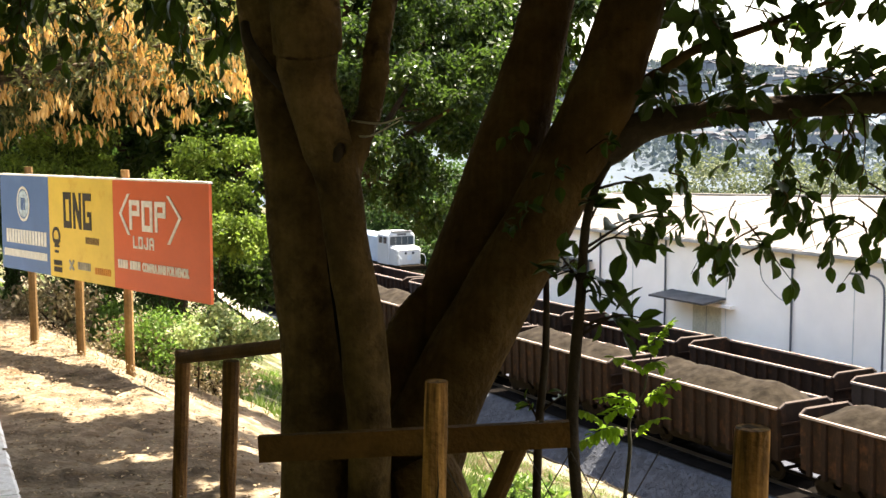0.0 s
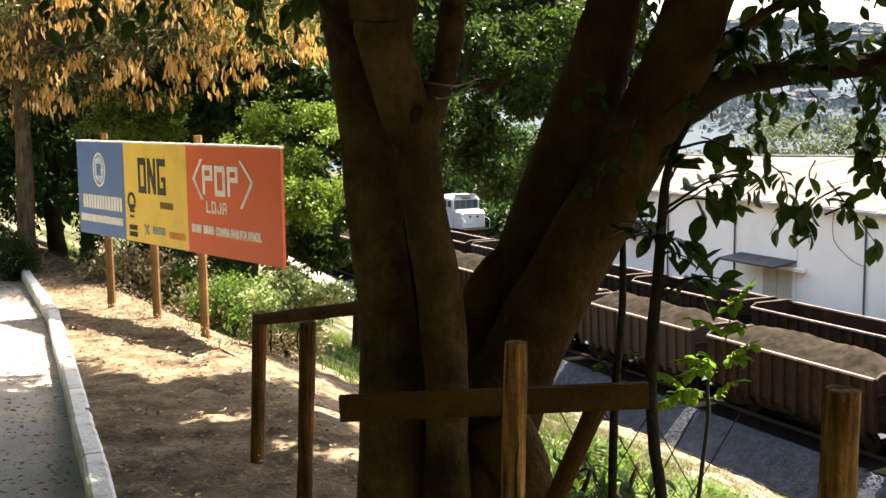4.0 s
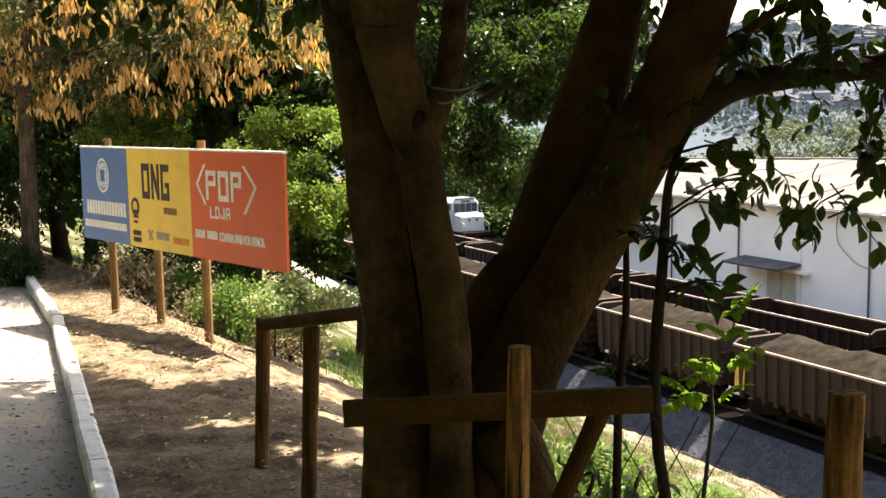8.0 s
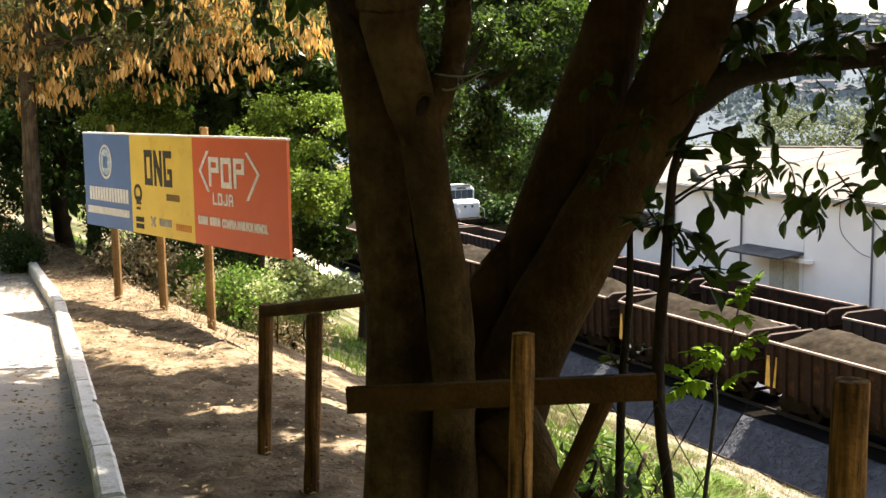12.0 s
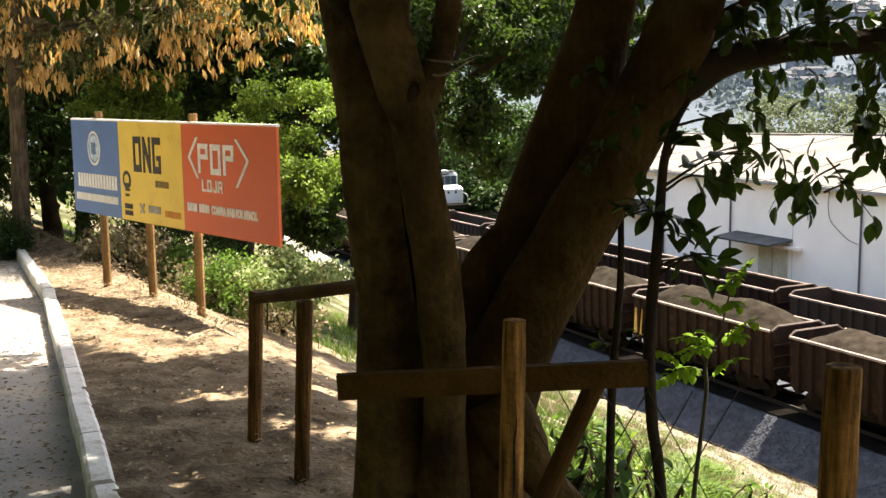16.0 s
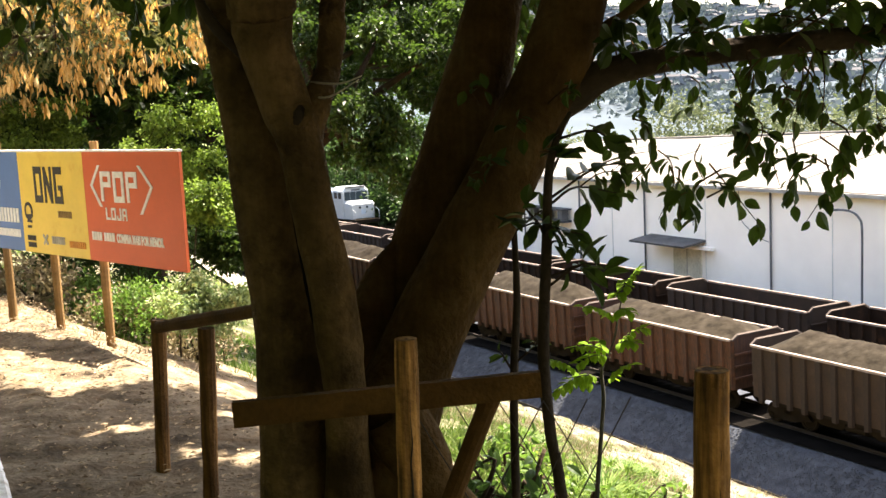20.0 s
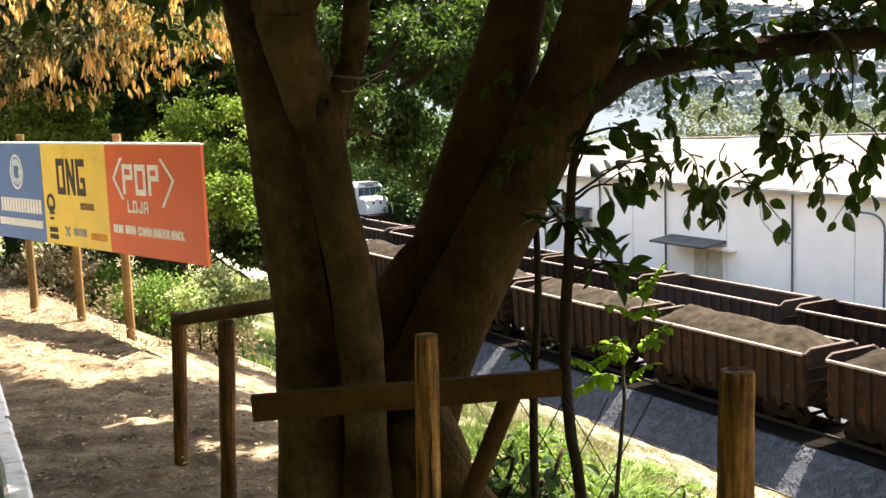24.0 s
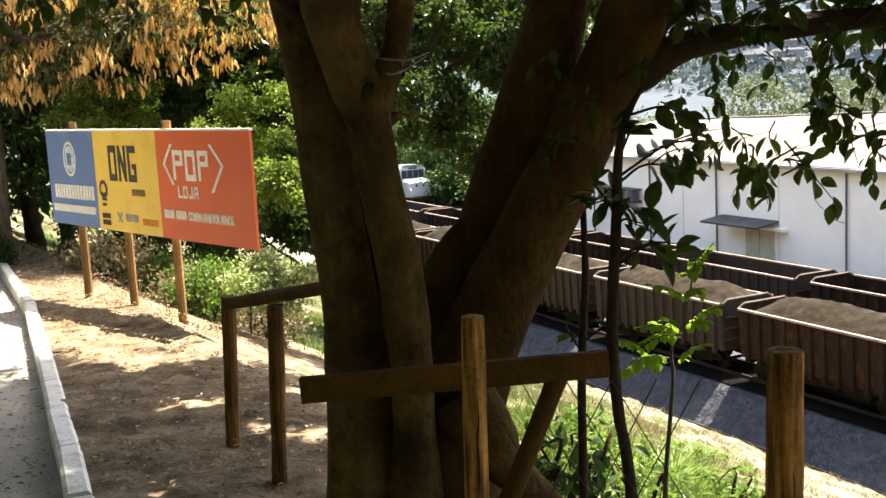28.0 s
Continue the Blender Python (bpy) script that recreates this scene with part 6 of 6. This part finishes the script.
M_VEHWHITE = material("white_vehicle_paint", (0.40, 0.41, 0.42), 0.35, scale=1, spread=0.05, fine=8, bump=0)


def hull(sections):
    """A closed body lofted through (x, half width, [(y scale, z), ...]) sections."""
    me = Mesh()
    n = len(sections[0][1])
    for x, ring in sections:
        me.v += [(x, y, z) for y, z in ring]
    me.f = [(i * n + k, i * n + (k + 1) % n, (i + 1) * n + (k + 1) % n, (i + 1) * n + k) for i in range(len(sections) - 1) for k in range(n)]
    me.f += [tuple(range(n - 1, -1, -1)), tuple((len(sections) - 1) * n + k for k in range(n))]
    return me


def ringof(w, z0, z1, r=0.12):
    return [(-w, z0), (w, z0), (w, z1 - r), (w - r, z1), (-w + r, z1), (-w, z1 - r)]


M_LOCOBLUE = material("pale_blue_grey_paint", (0.36, 0.42, 0.50), 0.45, scale=1, spread=0.1, fine=8, bump=0)
loco = thing("locomotive", "white diesel locomotive with a wide-windowed cab", "locomotive")
part("nose", hull([(0.0, ringof(1.2, 1.3, 2.75, 0.2)), (-0.25, ringof(1.35, 1.2, 2.95, 0.2)), (-1.7, ringof(1.35, 1.2, 3.05, 0.2))]), M_VEHWHITE, loco)
part("cab", hull([(-1.65, ringof(1.45, 1.2, 4.1, 0.3)), (-1.75, ringof(1.5, 1.2, 4.35, 0.35)), (-4.0, ringof(1.5, 1.2, 4.4, 0.35)), (-4.1, ringof(1.45, 1.2, 4.3, 0.35))]), M_VEHWHITE, loco)
part("long_hood", hull([(-4.1, ringof(1.1, 1.2, 3.9, 0.2)), (-15.0, ringof(1.1, 1.2, 3.9, 0.2))]), M_LOCOBLUE, loco, "pale blue-grey engine hood")
for y in (-0.98, -0.33, 0.33, 0.98):
    part("cab_window", Mesh().box((-1.63, y, 3.5), (0.06, 0.6, 0.85)), M_GLASS, loco)
for y in (-1.51, 1.51):
    for x in (-2.3, -3.3):
        part("side_window", Mesh().box((x, y, 3.55), (0.7, 0.05, 0.62)), M_GLASS, loco)
part("number_board", Mesh().box((-1.66, 0, 4.1), (0.06, 1.0, 0.18)), M_DARK, loco)
part("roof_visor", Mesh().box((-1.75, 0, 4.42), (0.5, 2.2, 0.08)), M_STEEL, loco)
for y in (-0.4, 0.4):
    part("headlight", Mesh().tube([(0.03, y, 2.4, 0.13), (-0.05, y, 2.4, 0.13)], 12), M_GLASS, loco)
part("emblem_plate", Mesh().box((0.0, 0, 1.95), (0.04, 0.5, 0.5)), M_LOCOBLUE, loco)
part("underframe", Mesh().box((-7.3, 0, 1.05), (16.4, 2.8, 0.35)), M_BOGIE, loco)
for y in (-1.35, 1.35):
    part("handrail", Mesh().tube([(0.75, y, 1.2, 0.03), (0.7, y, 2.1, 0.03), (-0.6, y, 2.4, 0.03), (-1.6, y, 3.0, 0.03)], 6), M_VEHWHITE, loco)
for x in (-3.2, -12.0):
    bg = part("bogie", FRAME_ME, None, loco)
    bg.location = (x, 0, 0.05)
    for o in (-0.85, 0.85):
        part("wheelset", WHEEL_ME, None, bg).location = (o, 0, 0.38)

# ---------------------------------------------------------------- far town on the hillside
# Distance haze is mixed into the wall and roof colours
M_HAZE_WALL = material("haze_tinted_walls", (0.17, 0.18, 0.195), 0.9, spec=0.08, scale=0.05, spread=0.15, fine=0.5, bump=0)
M_HAZE_ROOF = material("haze_tinted_roof_tiles", (0.062, 0.062, 0.068), 0.9, spec=0.08, scale=0.05, spread=0.2, fine=0.5, bump=0)
walls, roofs = Mesh(), Mesh()
rng = np.random.default_rng(91)
for _ in range(1500):
    D_ = rng.uniform(340, 900)
    s_ = -D_ * rng.uniform(0.35, 2.6)
    z = height(s_, D_)
    w, l, h = rng.uniform(4, 7), rng.uniform(5, 11), rng.uniform(2.5, 5)
    rot = Matrix.Rotation(rng.uniform(0, 3), 3, "Z")
    c = at(s_, D_, z)
    walls.box(c + Vector((0, 0, h / 2 - 0.5)), (l, w, h + 1), rot)
    o = [Vector((sx * l * 0.53, sy * w * 0.55, h)) for sx, sy in ((-1, -1), (1, -1), (1, 1), (-1, 1))] + [Vector((-l * 0.53, 0, h + w * 0.22)), Vector((l * 0.53, 0, h + w * 0.22))]
    roofs.add([c + rot @ q for q in o], [(0, 1, 5, 4), (2, 3, 4, 5), (0, 4, 3), (1, 2, 5), (3, 2, 1, 0)])
town = tagged(new("distant_houses", walls.data("distant_houses", M_HAZE_WALL)), "hillside town of small pale houses, tinted for haze", "houses", kind="stuff")
tagged(new("distant_roofs", roofs.data("distant_roofs", M_HAZE_ROOF)), "reddish grey roofs of the distant town, tinted for haze", "roofs", kind="stuff")

tp, td = [], []
for _ in range(3600):
    D_ = rng.uniform(230, 900)
    s_ = -D_ * rng.uniform(0.35, 2.6)
    c = at(s_, D_, height(s_, D_))
    r_ = rng.uniform(2, 6)
    for k in range(16):
        u_ = Vector(rng.normal(0, 1, 3)).normalized()
        tp.append(tuple(c + Vector((u_.x * r_, u_.y * r_, abs(u_.z) * r_ * 1.1))))
        td.append(tuple(u_))
V, Fc = leaf_cloud(tp, td, 2.5, 0.9, 93)
# leaf colours shifted to blue to paint the haze
tagged(new("distant_woods", leaf_mesh("distant_woods", V, Fc, leaf_material("haze_tinted_far_leaf", (0.042, 0.06, 0.068), (0.078, 0.10, 0.11), (0.05, 0.065, 0.065), 0.9))), "blue-green trees between the distant houses, tinted for haze", "trees", kind="stuff")


def motions():
    for k, w in enumerate(near_wagons):
        rows = []
        for t in [x * 2.0 for x in range(15)]:
            s0 = -3.126 + 11.39 * (t - 14) + 0.01 * (t - 14) ** 2 + PITCH * (k - 28)
            p = at(s0, 32.6 + 1.5, RIM_N - 3.1)
            rows.append((t, pose(p.x, p.y, p.z, 0, 0, YAW_RAIL)))
        walk(w, rows)
    FAR = [(0, -24.2), (2, -24.2), (3, -24.4), (4.5, -25.0), (6.5, -25.85), (8.5, -26.8), (11, -28.6), (12.5, -29.75), (14.5, -31.05), (17.5, -33.15), (20, -34.9), (24, -37.85), (26, -39.1), (28, -40.3)]
    for k, w in enumerate(far_wagons):
        rows = []
        for t, e in FAR:
            p = at(e * 1.045 - BODY + PITCH * (k - 9), 40.8 + 1.5, RIM_F - 3.1)
            rows.append((t, pose(p.x, p.y, p.z, 0, 0, YAW_RAIL)))
        walk(w, rows)
    rows = []
    for t, e in FAR:
        p = at(-97.2 + (e + 24.2) * 0.52, 50.6, -11.3)
        rows.append((t, pose(p.x, p.y, p.z, 0, 0, YAW_RAIL)))
    walk(loco, rows)


motions()
